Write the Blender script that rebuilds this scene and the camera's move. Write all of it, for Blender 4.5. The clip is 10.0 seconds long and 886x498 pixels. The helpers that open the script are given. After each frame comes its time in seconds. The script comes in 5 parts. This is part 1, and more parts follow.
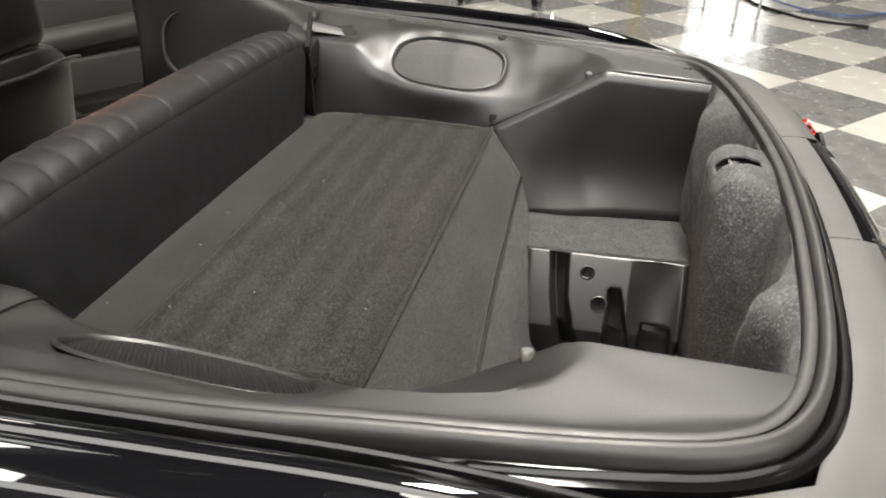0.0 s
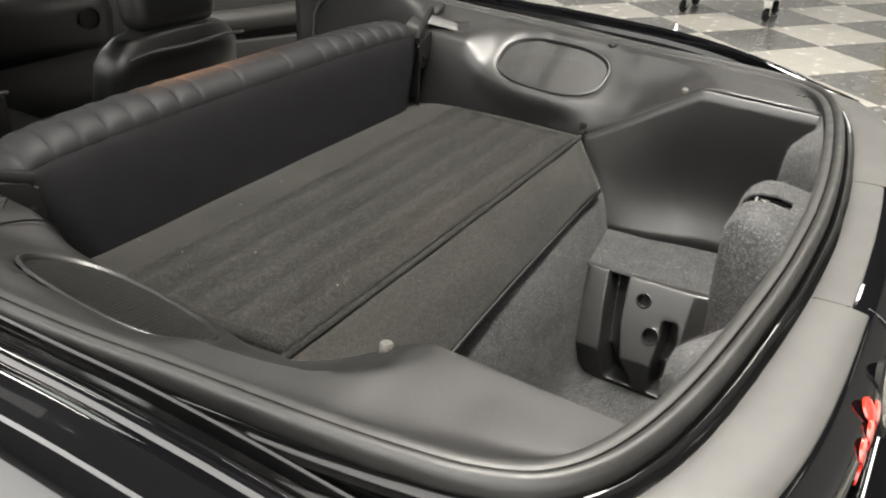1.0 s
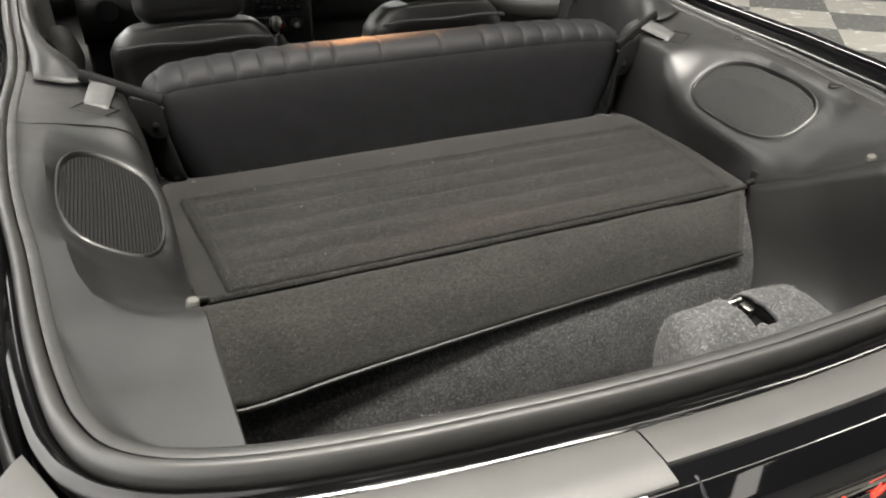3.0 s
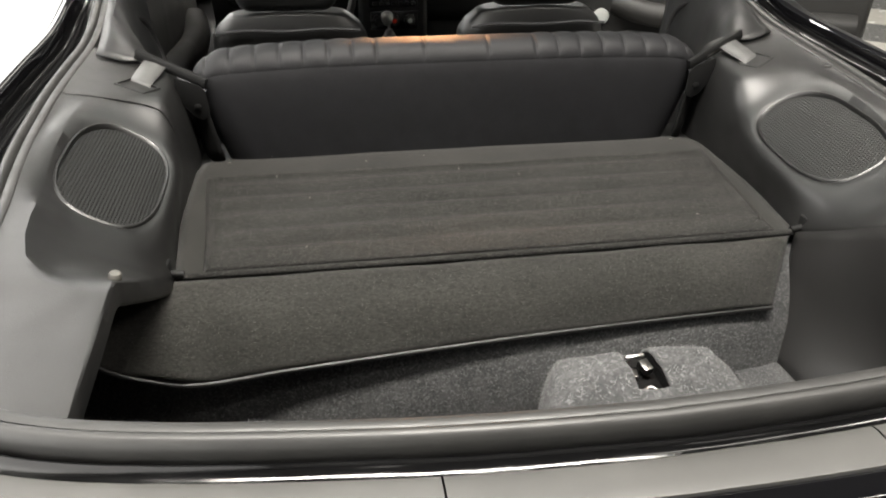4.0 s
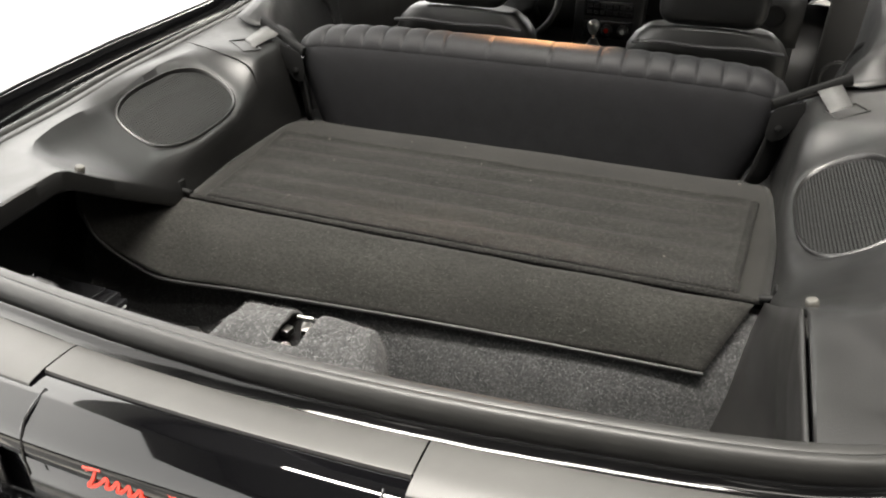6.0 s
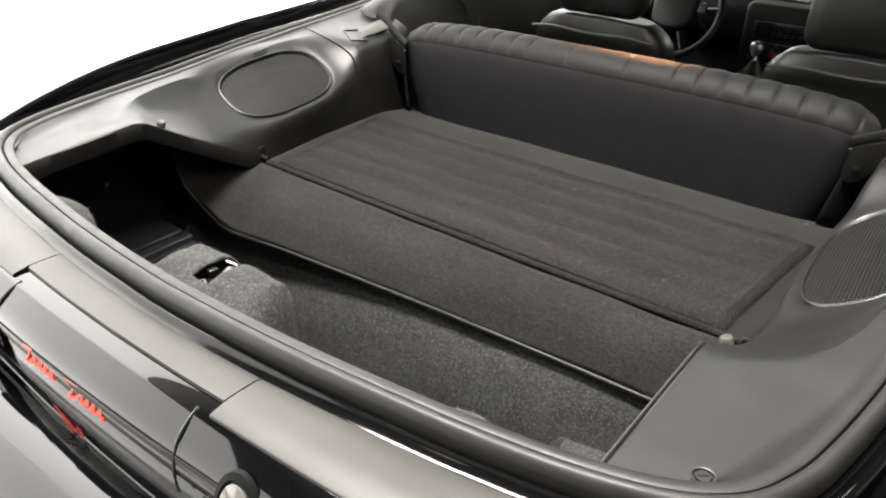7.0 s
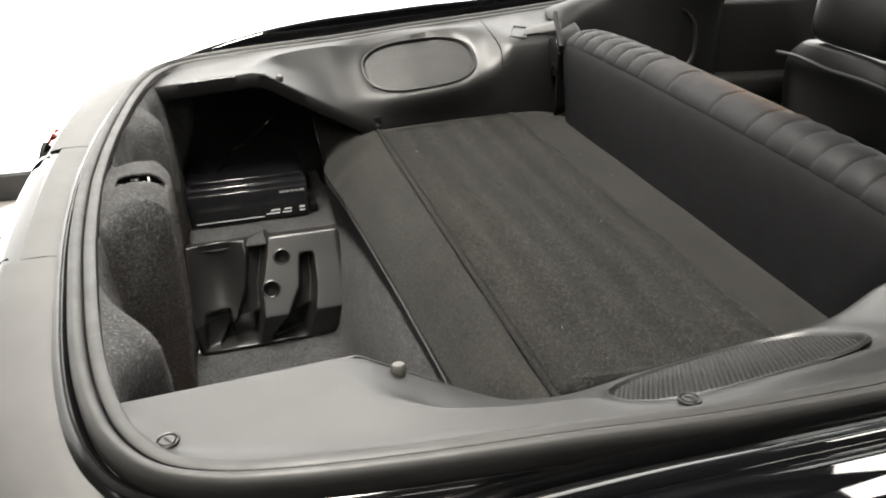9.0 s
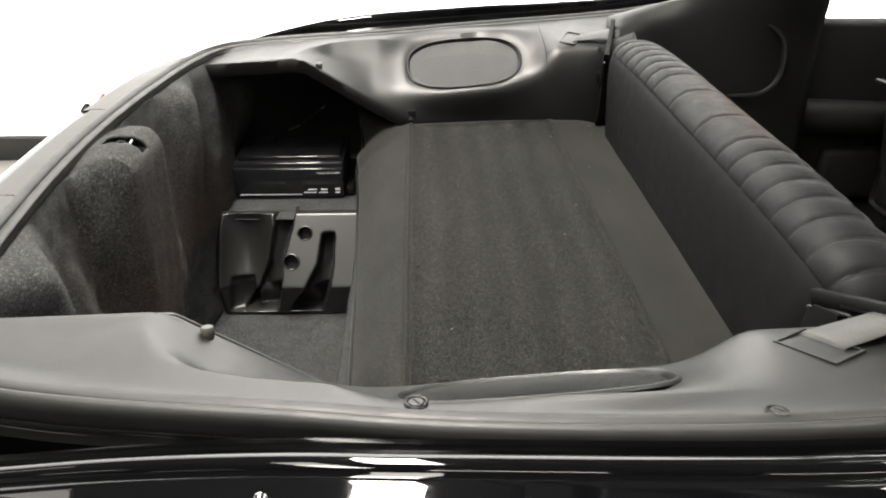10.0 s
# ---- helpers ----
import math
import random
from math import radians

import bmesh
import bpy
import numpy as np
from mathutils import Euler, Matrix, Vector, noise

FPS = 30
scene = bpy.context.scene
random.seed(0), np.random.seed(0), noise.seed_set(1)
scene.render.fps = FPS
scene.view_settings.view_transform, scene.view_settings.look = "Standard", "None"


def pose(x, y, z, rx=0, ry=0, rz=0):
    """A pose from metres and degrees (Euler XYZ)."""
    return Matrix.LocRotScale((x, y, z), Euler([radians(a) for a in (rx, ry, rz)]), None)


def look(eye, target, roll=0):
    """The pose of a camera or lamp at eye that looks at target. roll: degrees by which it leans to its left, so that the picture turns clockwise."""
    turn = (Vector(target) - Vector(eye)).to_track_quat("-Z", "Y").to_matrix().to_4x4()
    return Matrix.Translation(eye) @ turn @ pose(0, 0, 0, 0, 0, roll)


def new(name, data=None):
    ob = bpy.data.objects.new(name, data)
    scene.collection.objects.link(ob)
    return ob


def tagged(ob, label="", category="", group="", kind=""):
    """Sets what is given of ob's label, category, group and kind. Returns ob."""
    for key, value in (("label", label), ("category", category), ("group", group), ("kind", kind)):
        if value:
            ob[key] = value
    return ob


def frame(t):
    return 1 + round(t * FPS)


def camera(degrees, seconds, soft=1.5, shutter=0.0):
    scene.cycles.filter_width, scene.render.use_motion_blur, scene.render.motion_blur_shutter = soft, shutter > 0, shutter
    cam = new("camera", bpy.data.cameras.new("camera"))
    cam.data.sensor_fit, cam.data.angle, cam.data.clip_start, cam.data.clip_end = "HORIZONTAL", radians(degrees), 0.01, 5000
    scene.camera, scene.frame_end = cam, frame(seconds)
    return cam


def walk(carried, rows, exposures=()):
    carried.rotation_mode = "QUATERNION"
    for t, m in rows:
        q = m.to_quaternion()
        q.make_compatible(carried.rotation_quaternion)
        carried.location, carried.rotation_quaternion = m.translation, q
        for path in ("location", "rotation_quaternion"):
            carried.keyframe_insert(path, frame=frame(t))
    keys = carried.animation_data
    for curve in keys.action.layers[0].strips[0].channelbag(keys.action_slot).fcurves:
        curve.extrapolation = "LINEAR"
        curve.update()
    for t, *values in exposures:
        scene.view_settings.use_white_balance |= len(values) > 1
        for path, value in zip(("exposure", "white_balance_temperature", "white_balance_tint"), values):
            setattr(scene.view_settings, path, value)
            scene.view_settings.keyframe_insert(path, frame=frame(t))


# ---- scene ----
cam = camera(63.5, 10.0, 2.0)
METRES, EYE, TILT, LEAN, TURN = 3.2, 1.3, -29.8, 0.0, -76.55
ROWS = [
    (0.0, 0.0, 0.0, 0.0, 0.0, -0.0, 0.0),
    (0.5, 0.0528, 0.0038, 0.0013, 7.91, -0.28, -4.47),
    (1.0, 0.1069, 0.0132, 0.0058, 17.11, -1.34, -9.53),
    (1.5, 0.1468, 0.0313, 0.0161, 24.8, -3.25, -13.54),
    (2.0, 0.1844, 0.0557, 0.0287, 32.52, -5.6, -17.08),
    (2.5, 0.2185, 0.0842, 0.0449, 41.25, -8.39, -20.63),
    (4.0, 0.2752, 0.1842, 0.102, 64.74, -18.2, -27.75),
    (4.5, 0.2924, 0.2181, 0.1218, 71.64, -21.17, -29.04),
    (5.0, 0.3072, 0.2589, 0.1452, 79.05, -24.78, -29.9),
    (5.5, 0.3193, 0.298, 0.1677, 87.05, -28.69, -30.42),
    (7.0, 0.3175, 0.4276, 0.2443, 117.99, -43.27, -27.58),
    (7.5, 0.302, 0.4681, 0.2672, 126.58, -46.73, -25.46),
    (8.0, 0.2708, 0.5065, 0.2898, 136.01, -50.6, -22.38),
    (8.5, 0.231, 0.5418, 0.3092, 144.65, -53.68, -18.95),
    (9.0, 0.1823, 0.5705, 0.3267, 152.58, -56.11, -15.17),
    (9.5, 0.1295, 0.5944, 0.3401, 159.18, -57.43, -11.85),
    (10.0, 0.0796, 0.6152, 0.352, 166.72, -58.76, -7.97),
]
walk(cam, [(t, pose(-1.113, -0.269, EYE, TILT, LEAN, TURN) @ pose(METRES * x, METRES * y, METRES * z, 90 + pitch, roll, yaw)) for t, x, y, z, yaw, pitch, roll in ROWS], [(0.0, 0.0), (5.5, 0.0), (7.5, -0.07), (8.5, -0.22), (10.0, -0.37)])
# ---------------------------------------------------------------- world and light
world = bpy.data.worlds.new("world")
scene.world = world
world.use_nodes = True
world.node_tree.nodes["Background"].inputs["Color"].default_value = (0.9, 0.95, 1.0, 1)
world.node_tree.nodes["Background"].inputs["Strength"].default_value = 0.3

LAMP_POWER, KEY_POWER = 6.0, 205.0
CEILING = 3.6


def ceiling_lamp(x, y, w, d, power, rz=0):
    data = bpy.data.lights.new("ceiling_lamp", "AREA")
    data.shape, data.size, data.size_y, data.energy = "RECTANGLE", w, d, power
    data.color = (1.0, 0.95, 0.87)
    ob = new("ceiling_lamp", data)
    ob.matrix_world = pose(x, y, CEILING - 0.09, 0, 0, rz)
    return ob


for lx, ly, share in ((-0.45, -0.47, 1.35), (0.5, -0.47, 1.0), (1.7, -1.15, 0.10), (2.8, -1.2, 0.36)):
    ceiling_lamp(lx, ly, 0.32, 1.25, KEY_POWER * share, 90)
# unseen broad lamp, added where the rear shelves mirror a bright ceiling
ceiling_lamp(0.12, 2.4, 1.5, 1.5, 300.0, 90)
for lx in (-0.6, 2.4, 5.2):
    for ly in (-3.6, 2.6, 5.0):
        ceiling_lamp(lx, ly, 0.3, 1.2, {(2.4, 2.6): 1.0, (5.2, 2.6): 35.0, (5.2, 5.0): 40.0, (-0.6, 2.6): 1.0}.get((lx, ly), LAMP_POWER))
# unseen lamp, added for the grazing sheen on the ledges
ceiling_lamp(4.6, -0.3, 0.3, 1.2, 45.0)

# warm courtesy lamp at the rear edge of the roof
dome = bpy.data.lights.new("courtesy_lamp", "AREA")
dome.size, dome.energy, dome.color = 0.07, 0.8, (1.0, 0.45, 0.18)
dome.spread = radians(48)
new("courtesy_lamp", dome).matrix_world = look((-0.02, 0.98, 1.16), (-0.02, 0.55, 0.9))

# ---------------------------------------------------------------- mesh helpers


def V(*a):
    return Vector(a)


def spline(pts, n):
    """Catmull-Rom through the points, n steps a span."""
    p = [Vector(q) for q in pts]
    p = [2 * p[0] - p[1]] + p + [2 * p[-1] - p[-2]]
    out = []
    for i in range(1, len(p) - 2):
        a, b, c, d = p[i - 1:i + 3]
        for k in range(n):
            t = k / n
            out.append(0.5 * (2 * b + (c - a) * t + (2 * a - 5 * b + 4 * c - d) * t * t + (3 * b - a - 3 * c + d) * t ** 3))
    out.append(p[-2].copy())
    return out


def finish(bm, smooth=True, angle=40):
    bmesh.ops.remove_doubles(bm, verts=bm.verts, dist=1e-5)
    bmesh.ops.recalc_face_normals(bm, faces=bm.faces)
    for f in bm.faces:
        f.smooth = smooth
    for e in bm.edges:
        if len(e.link_faces) == 2 and e.calc_face_angle(0) > radians(angle):
            e.smooth = False
    return bm


def part(name, bm, material, parent=None, label="", thick=0.0, bevel=0.0, offset=-1.0, up=False, facing=None):
    """One bmesh as one mesh object, under a thing or a part."""
    me = bpy.data.meshes.new(name)
    finish(bm)
    hint = Vector(facing) if facing else V(0, 0, 1)
    if (up or facing) and sum(f.normal.dot(hint) * f.calc_area() for f in bm.faces) < 0:
        bmesh.ops.reverse_faces(bm, faces=bm.faces)
    bm.to_mesh(me)
    bm.free()
    me.materials.append(material)
    ob = new(name, me)
    if thick:
        m = ob.modifiers.new("solid", "SOLIDIFY")
        m.thickness, m.offset = thick, offset
    if bevel:
        m = ob.modifiers.new("bevel", "BEVEL")
        m.width, m.segments, m.limit_method, m.angle_limit = bevel, 3, "ANGLE", radians(35)
    if parent:
        ob.parent = parent
    if label:
        ob["label"] = label
    return ob


def thing(name, label, category, group="", kind=""):
    ob = new(name)
    ob.empty_display_size = 0.05
    return tagged(ob, label, category, group, kind)


def fibres(ob, parent, count, length, width, mat, seed, name="carpet_pile", low=None):
    """Loose pile: short thin blades strewn over a sheet."""
    rng = np.random.default_rng(seed)
    me = ob.data
    me.calc_loop_triangles()
    co = np.array([v.co for v in me.vertices])
    tr = np.array([t.vertices for t in me.loop_triangles])
    a, b, c = co[tr[:, 0]], co[tr[:, 1]], co[tr[:, 2]]
    n = np.cross(b - a, c - a)
    ar = np.linalg.norm(n, axis=1)
    n = n / ar[:, None].clip(1e-12)
    k = rng.choice(len(tr), count, p=ar / ar.sum())
    u, v = rng.random(count), rng.random(count)
    flip = u + v > 1
    u[flip], v[flip] = 1 - u[flip], 1 - v[flip]
    p = a[k] + (b - a)[k] * u[:, None] + (c - a)[k] * v[:, None]
    nn = n[k]
    if low:
        # none along the tucked-in upper edge
        keep = (p[:, 2] < low) | (abs(p[:, 0] - 0.014) < 0.14)
        p, nn = p[keep], nn[keep]
        count = len(p)
    r = rng.normal(size=(count, 3))
    tang = r - nn * (r * nn).sum(1)[:, None]
    tang /= np.linalg.norm(tang, axis=1)[:, None].clip(1e-9)
    d = nn * rng.uniform(0.15, 0.75, (count, 1)) + tang
    d /= np.linalg.norm(d, axis=1)[:, None]
    side = np.cross(d, nn)
    side /= np.linalg.norm(side, axis=1)[:, None].clip(1e-9)
    ln = length * rng.uniform(0.5, 1.3, (count, 1))
    base = p + nn * 0.0004
    verts = np.stack([base - side * width / 2, base + side * width / 2, base + d * ln], 1).reshape(-1, 3)
    m2 = bpy.data.meshes.new(name)
    m2.from_pydata(verts.tolist(), [], np.arange(count * 3).reshape(-1, 3).tolist())
    m2.materials.append(mat)
    o = new(name, m2)
    o.parent = parent
    o["kind"] = "stuff"
    return o


def grid(rows, wrap=False, caps=False):
    bm = bmesh.new()
    vs = [[bm.verts.new(p) for p in r] for r in rows]
    n = len(rows[0])
    for a, b in zip(vs[:-1], vs[1:]):
        for i in range(n if wrap else n - 1):
            j = (i + 1) % n
            bm.faces.new((a[i], a[j], b[j], b[i]))
    if caps and wrap:
        bm.faces.new(vs[0])
        bm.faces.new(vs[-1])
    return bm


def mirror(bm, s):
    if s < 0:
        for v in bm.verts:
            v.co.x *= -1
    return bm


def sweep(path, profile, wrap=True, caps=True, up=(0, 0, 1)):
    """A profile of (side, up) carried along a path; side points to the path's right."""
    rows = []
    for i, p in enumerate(path):
        a, b = path[max(i - 1, 0)], path[min(i + 1, len(path) - 1)]
        t = (b - a).normalized()
        side = t.cross(Vector(up)).normalized()
        u = side.cross(t).normalized()
        rows.append([p + side * q[0] + u * q[1] for q in profile])
    return grid(rows, wrap, caps)


def circle(r, n=12, squash=1.0):
    return [(r * math.cos(2 * math.pi * k / n), r * squash * math.sin(2 * math.pi * k / n)) for k in range(n)]


def tube(pts, r, n=10, steps=6, up=(0, 0, 1), squash=1.0):
    return sweep(spline(pts, steps), circle(r, n, squash), True, True, up)


def box(x0, x1, y0, y1, z0, z1, bev=0.0, seg=2, m=None):
    bm = bmesh.new()
    bmesh.ops.create_cube(bm, size=1)
    for v in bm.verts:
        v.co = V(x0 + (x1 - x0) * (v.co.x + 0.5), y0 + (y1 - y0) * (v.co.y + 0.5), z0 + (z1 - z0) * (v.co.z + 0.5))
    if bev:
        bmesh.ops.bevel(bm, geom=list(bm.edges), offset=bev, segments=seg, affect="EDGES", profile=0.5)
    if m is not None:
        bmesh.ops.transform(bm, matrix=m, verts=bm.verts)
    return bm


def prism(outline, z0, z1, m=None, bev=0.0, seg=2):
    """A flat outline in x, y, raised from z0 to z1."""
    bm = bmesh.new()
    f = bm.faces.new([bm.verts.new((x, y, z0)) for x, y in outline])
    ext = bmesh.ops.extrude_face_region(bm, geom=[f])
    for v in ext["geom"]:
        if isinstance(v, bmesh.types.BMVert):
            v.co.z = z1
    if bev:
        top = [e for e in bm.edges if all(abs(v.co.z - z1) < 1e-6 for v in e.verts)]
        bmesh.ops.bevel(bm, geom=top, offset=bev, segments=seg, affect="EDGES", profile=0.5)
    if m is not None:
        bmesh.ops.transform(bm, matrix=m, verts=bm.verts)
    return bm


def lathe(prof, n=24, m=None):
    """(radius, height) pairs turned about z."""
    rows = [[V(r * math.cos(2 * math.pi * k / n), r * math.sin(2 * math.pi * k / n), z) for k in range(n)] for r, z in prof]
    bm = grid(rows, True, True)
    if m is not None:
        bmesh.ops.transform(bm, matrix=m, verts=bm.verts)
    return bm


def axes(origin, xa, za):
    """A frame at origin with x along xa and z along za."""
    z = Vector(za).normalized()
    x = (Vector(xa) - Vector(xa).dot(z) * z).normalized()
    y = z.cross(x)
    return Matrix.Translation(origin) @ Matrix((x, y, z)).transposed().to_4x4()


def oval(a, b, n=48, ex=0.75):
    out = []
    for k in range(n):
        c, s = math.cos(2 * math.pi * k / n), math.sin(2 * math.pi * k / n)
        out.append((a * math.copysign(abs(c) ** ex, c), b * math.copysign(abs(s) ** ex, s)))
    return out


# ---------------------------------------------------------------- materials


def material(name, color, rough=0.5, metal=0.0, spec=0.5, mottle=0.0, scale=8.0, grain=0.0, grain_scale=600.0, fine=0.0, coat=0.0, fleck=None, fleck_scale=900.0, fleck_cut=0.62, rough_var=0.0, sheen=0.0, stretch=(1, 1, 1), bands=None):
    """Principled material: large mottling, fine flecks, bump grain, uneven gloss."""
    m = bpy.data.materials.new(name)
    m.use_nodes = True
    nt = m.node_tree
    b = nt.nodes["Principled BSDF"]
    b.inputs["Roughness"].default_value = rough
    b.inputs["Metallic"].default_value = metal
    b.inputs["Specular IOR Level"].default_value = spec
    b.inputs["Coat Weight"].default_value = coat
    b.inputs["Coat Roughness"].default_value = 0.03
    if sheen:
        b.inputs["Sheen Weight"].default_value = sheen
        b.inputs["Sheen Roughness"].default_value = 0.6
    tc = nt.nodes.new("ShaderNodeTexCoord")
    mp = nt.nodes.new("ShaderNodeMapping")
    mp.inputs["Scale"].default_value = stretch
    nt.links.new(tc.outputs["Object"], mp.inputs["Vector"])

    def tex(sc, detail=3.0, rgh=0.6):
        n = nt.nodes.new("ShaderNodeTexNoise")
        n.inputs["Scale"].default_value, n.inputs["Detail"].default_value, n.inputs["Roughness"].default_value = sc, detail, rgh
        nt.links.new(mp.outputs["Vector"], n.inputs["Vector"])
        return n.outputs["Fac"]

    def remap(src, a, c, lo, hi):
        r = nt.nodes.new("ShaderNodeMapRange")
        r.inputs["From Min"].default_value, r.inputs["From Max"].default_value = a, c
        r.inputs["To Min"].default_value, r.inputs["To Max"].default_value = lo, hi
        nt.links.new(src, r.inputs["Value"])
        return r.outputs["Result"]

    def mix(kind, fac, a, c):
        n = nt.nodes.new("ShaderNodeMix")
        n.data_type, n.blend_type = "RGBA", kind
        for sock, val in ((n.inputs["Factor"], fac), (n.inputs[6], a), (n.inputs[7], c)):
            if isinstance(val, (float, int)):
                sock.default_value = val
            elif isinstance(val, tuple):
                sock.default_value = (*val, 1)
            else:
                nt.links.new(val, sock)
        return n.outputs[2]

    col = None
    if mottle:
        lo = tuple(c * (1 - mottle) for c in color)
        hi = tuple(min(1, c * (1 + mottle)) for c in color)
        col = mix("MIX", remap(tex(scale, 5.0), 0.3, 0.7, 0, 1), lo, hi)
    if fine:
        base = col if col is not None else color
        lo = mix("MULTIPLY", 1.0, base, (1 - fine,) * 3)
        hi = mix("MULTIPLY", 1.0, base, (1 + fine,) * 3)
        col = mix("MIX", remap(tex(grain_scale * 0.6, 2.0, 0.8), 0.3, 0.7, 0, 1), lo, hi)
    if fleck:
        base = col if col is not None else color
        col = mix("MIX", remap(tex(fleck_scale, 2.0, 0.6), fleck_cut - 0.06, fleck_cut + 0.16, 0, 1), base, fleck)
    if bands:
        # pale and dark bands in step with the moulded ribs
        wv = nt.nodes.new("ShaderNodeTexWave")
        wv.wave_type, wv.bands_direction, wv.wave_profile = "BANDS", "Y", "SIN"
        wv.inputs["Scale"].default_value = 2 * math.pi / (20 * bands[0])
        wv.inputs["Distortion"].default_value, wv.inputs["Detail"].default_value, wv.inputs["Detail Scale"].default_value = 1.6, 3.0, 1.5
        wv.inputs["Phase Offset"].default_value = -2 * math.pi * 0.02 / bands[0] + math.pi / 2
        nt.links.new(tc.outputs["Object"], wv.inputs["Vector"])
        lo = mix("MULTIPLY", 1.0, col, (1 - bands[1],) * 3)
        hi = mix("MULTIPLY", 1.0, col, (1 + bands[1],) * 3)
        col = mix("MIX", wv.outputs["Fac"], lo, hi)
    if col is None:
        b.inputs["Base Color"].default_value = (*color, 1)
    else:
        nt.links.new(col, b.inputs["Base Color"])
    if rough_var:
        nt.links.new(remap(tex(scale * 1.7, 5.0), 0.3, 0.7, max(0.02, rough - rough_var), min(1, rough + rough_var)), b.inputs["Roughness"])
    if grain:
        bp = nt.nodes.new("ShaderNodeBump")
        bp.inputs["Strength"].default_value, bp.inputs["Distance"].default_value = grain, 0.001
        nt.links.new(tex(grain_scale, 3.0), bp.inputs["Height"])
        nt.links.new(bp.outputs["Normal"], b.inputs["Normal"])
    return m


def fibre_material(name, dark, light, power, bands=None):
    """Pile in which every blade has a shade of its own; banded paler on the ribs' crests."""
    m = bpy.data.materials.new(name)
    m.use_nodes = True
    nt = m.node_tree
    b = nt.nodes["Principled BSDF"]
    b.inputs["Roughness"].default_value, b.inputs["Specular IOR Level"].default_value = 0.8, 0.15
    ge = nt.nodes.new("ShaderNodeNewGeometry")
    pw = nt.nodes.new("ShaderNodeMath")
    pw.operation = "POWER"
    pw.inputs[1].default_value = power
    nt.links.new(ge.outputs["Random Per Island"], pw.inputs[0])
    mx = nt.nodes.new("ShaderNodeMix")
    mx.data_type = "RGBA"
    mx.inputs[6].default_value, mx.inputs[7].default_value = (*dark, 1), (*light, 1)
    nt.links.new(pw.outputs[0], mx.inputs["Factor"])
    col = mx.outputs[2]
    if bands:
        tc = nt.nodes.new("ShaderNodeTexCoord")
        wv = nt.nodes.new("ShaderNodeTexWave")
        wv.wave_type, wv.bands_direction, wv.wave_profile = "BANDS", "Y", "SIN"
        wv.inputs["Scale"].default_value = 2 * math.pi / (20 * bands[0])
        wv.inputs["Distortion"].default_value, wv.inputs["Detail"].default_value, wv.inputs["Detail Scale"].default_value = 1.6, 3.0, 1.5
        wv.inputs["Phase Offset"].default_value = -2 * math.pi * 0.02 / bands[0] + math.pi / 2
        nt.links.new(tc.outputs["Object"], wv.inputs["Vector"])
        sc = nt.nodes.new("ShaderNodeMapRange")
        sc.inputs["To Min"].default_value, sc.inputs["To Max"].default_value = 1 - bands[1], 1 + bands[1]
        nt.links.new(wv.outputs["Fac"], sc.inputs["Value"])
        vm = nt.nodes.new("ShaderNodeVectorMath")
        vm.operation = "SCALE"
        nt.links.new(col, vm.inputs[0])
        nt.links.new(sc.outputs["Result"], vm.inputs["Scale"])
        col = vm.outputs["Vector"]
    nt.links.new(col, b.inputs["Base Color"])
    return m


M_PILE_WELL = fibre_material("grey_carpet_pile", (0.024, 0.024, 0.0243), (0.115, 0.115, 0.116), 2.2)
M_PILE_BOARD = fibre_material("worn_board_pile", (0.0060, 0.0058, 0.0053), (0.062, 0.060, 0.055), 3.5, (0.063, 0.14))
M_PILE_WORN = fibre_material("worn_pale_pile", (0.010, 0.0097, 0.009), (0.095, 0.092, 0.085), 2.8)
M_LINT = material("pale_lint", (0.13, 0.125, 0.11), 0.9)
M_TRIM = material("black_grained_plastic", (0.0018, 0.0017, 0.0016), 0.45, spec=0.58, mottle=0.18, scale=9, grain=0.22, grain_scale=480, rough_var=0.05)
M_WALL = material("black_smooth_plastic", (0.0085, 0.0082, 0.0080), 0.40, mottle=0.14, scale=6, grain=0.08, grain_scale=700, rough_var=0.05)
M_TRAY = material("black_moulded_plastic", (0.0105, 0.0105, 0.0101), 0.36, spec=0.6, mottle=0.15, scale=12, grain=0.06, grain_scale=500, rough_var=0.06)
M_PAINT = material("gloss_black_paint", (0.0016, 0.0016, 0.0019), 0.3, spec=0.0, coat=1.0, mottle=0.1, scale=3)
M_FLANGE = material("painted_drain_flange", (0.0018, 0.0018, 0.0019), 0.12, spec=0.28, mottle=0.1, scale=9, rough_var=0.08)
M_SATIN = material("satin_black_sill_cover", (0.031, 0.0305, 0.029), 0.50, spec=0.4, mottle=0.2, scale=9, grain=0.07, grain_scale=700, rough_var=0.03)
M_RUBBER = material("rubber_seal", (0.0095, 0.0093, 0.0088), 0.50, spec=0.42, mottle=0.25, scale=20, grain=0.06, grain_scale=700, rough_var=0.08)
M_DARKRUBBER = material("dark_channel_rubber", (0.007, 0.007, 0.007), 0.45, mottle=0.2, scale=20)
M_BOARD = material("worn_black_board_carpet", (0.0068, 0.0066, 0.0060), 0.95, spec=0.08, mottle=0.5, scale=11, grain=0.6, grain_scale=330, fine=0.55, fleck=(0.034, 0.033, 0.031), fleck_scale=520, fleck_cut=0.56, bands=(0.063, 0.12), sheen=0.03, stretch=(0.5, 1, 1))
M_BORDER = material("flat_black_felt", (0.0095, 0.0092, 0.0082), 0.94, spec=0.08, mottle=0.25, scale=9, grain=0.7, grain_scale=500, fine=0.4, sheen=0.045)
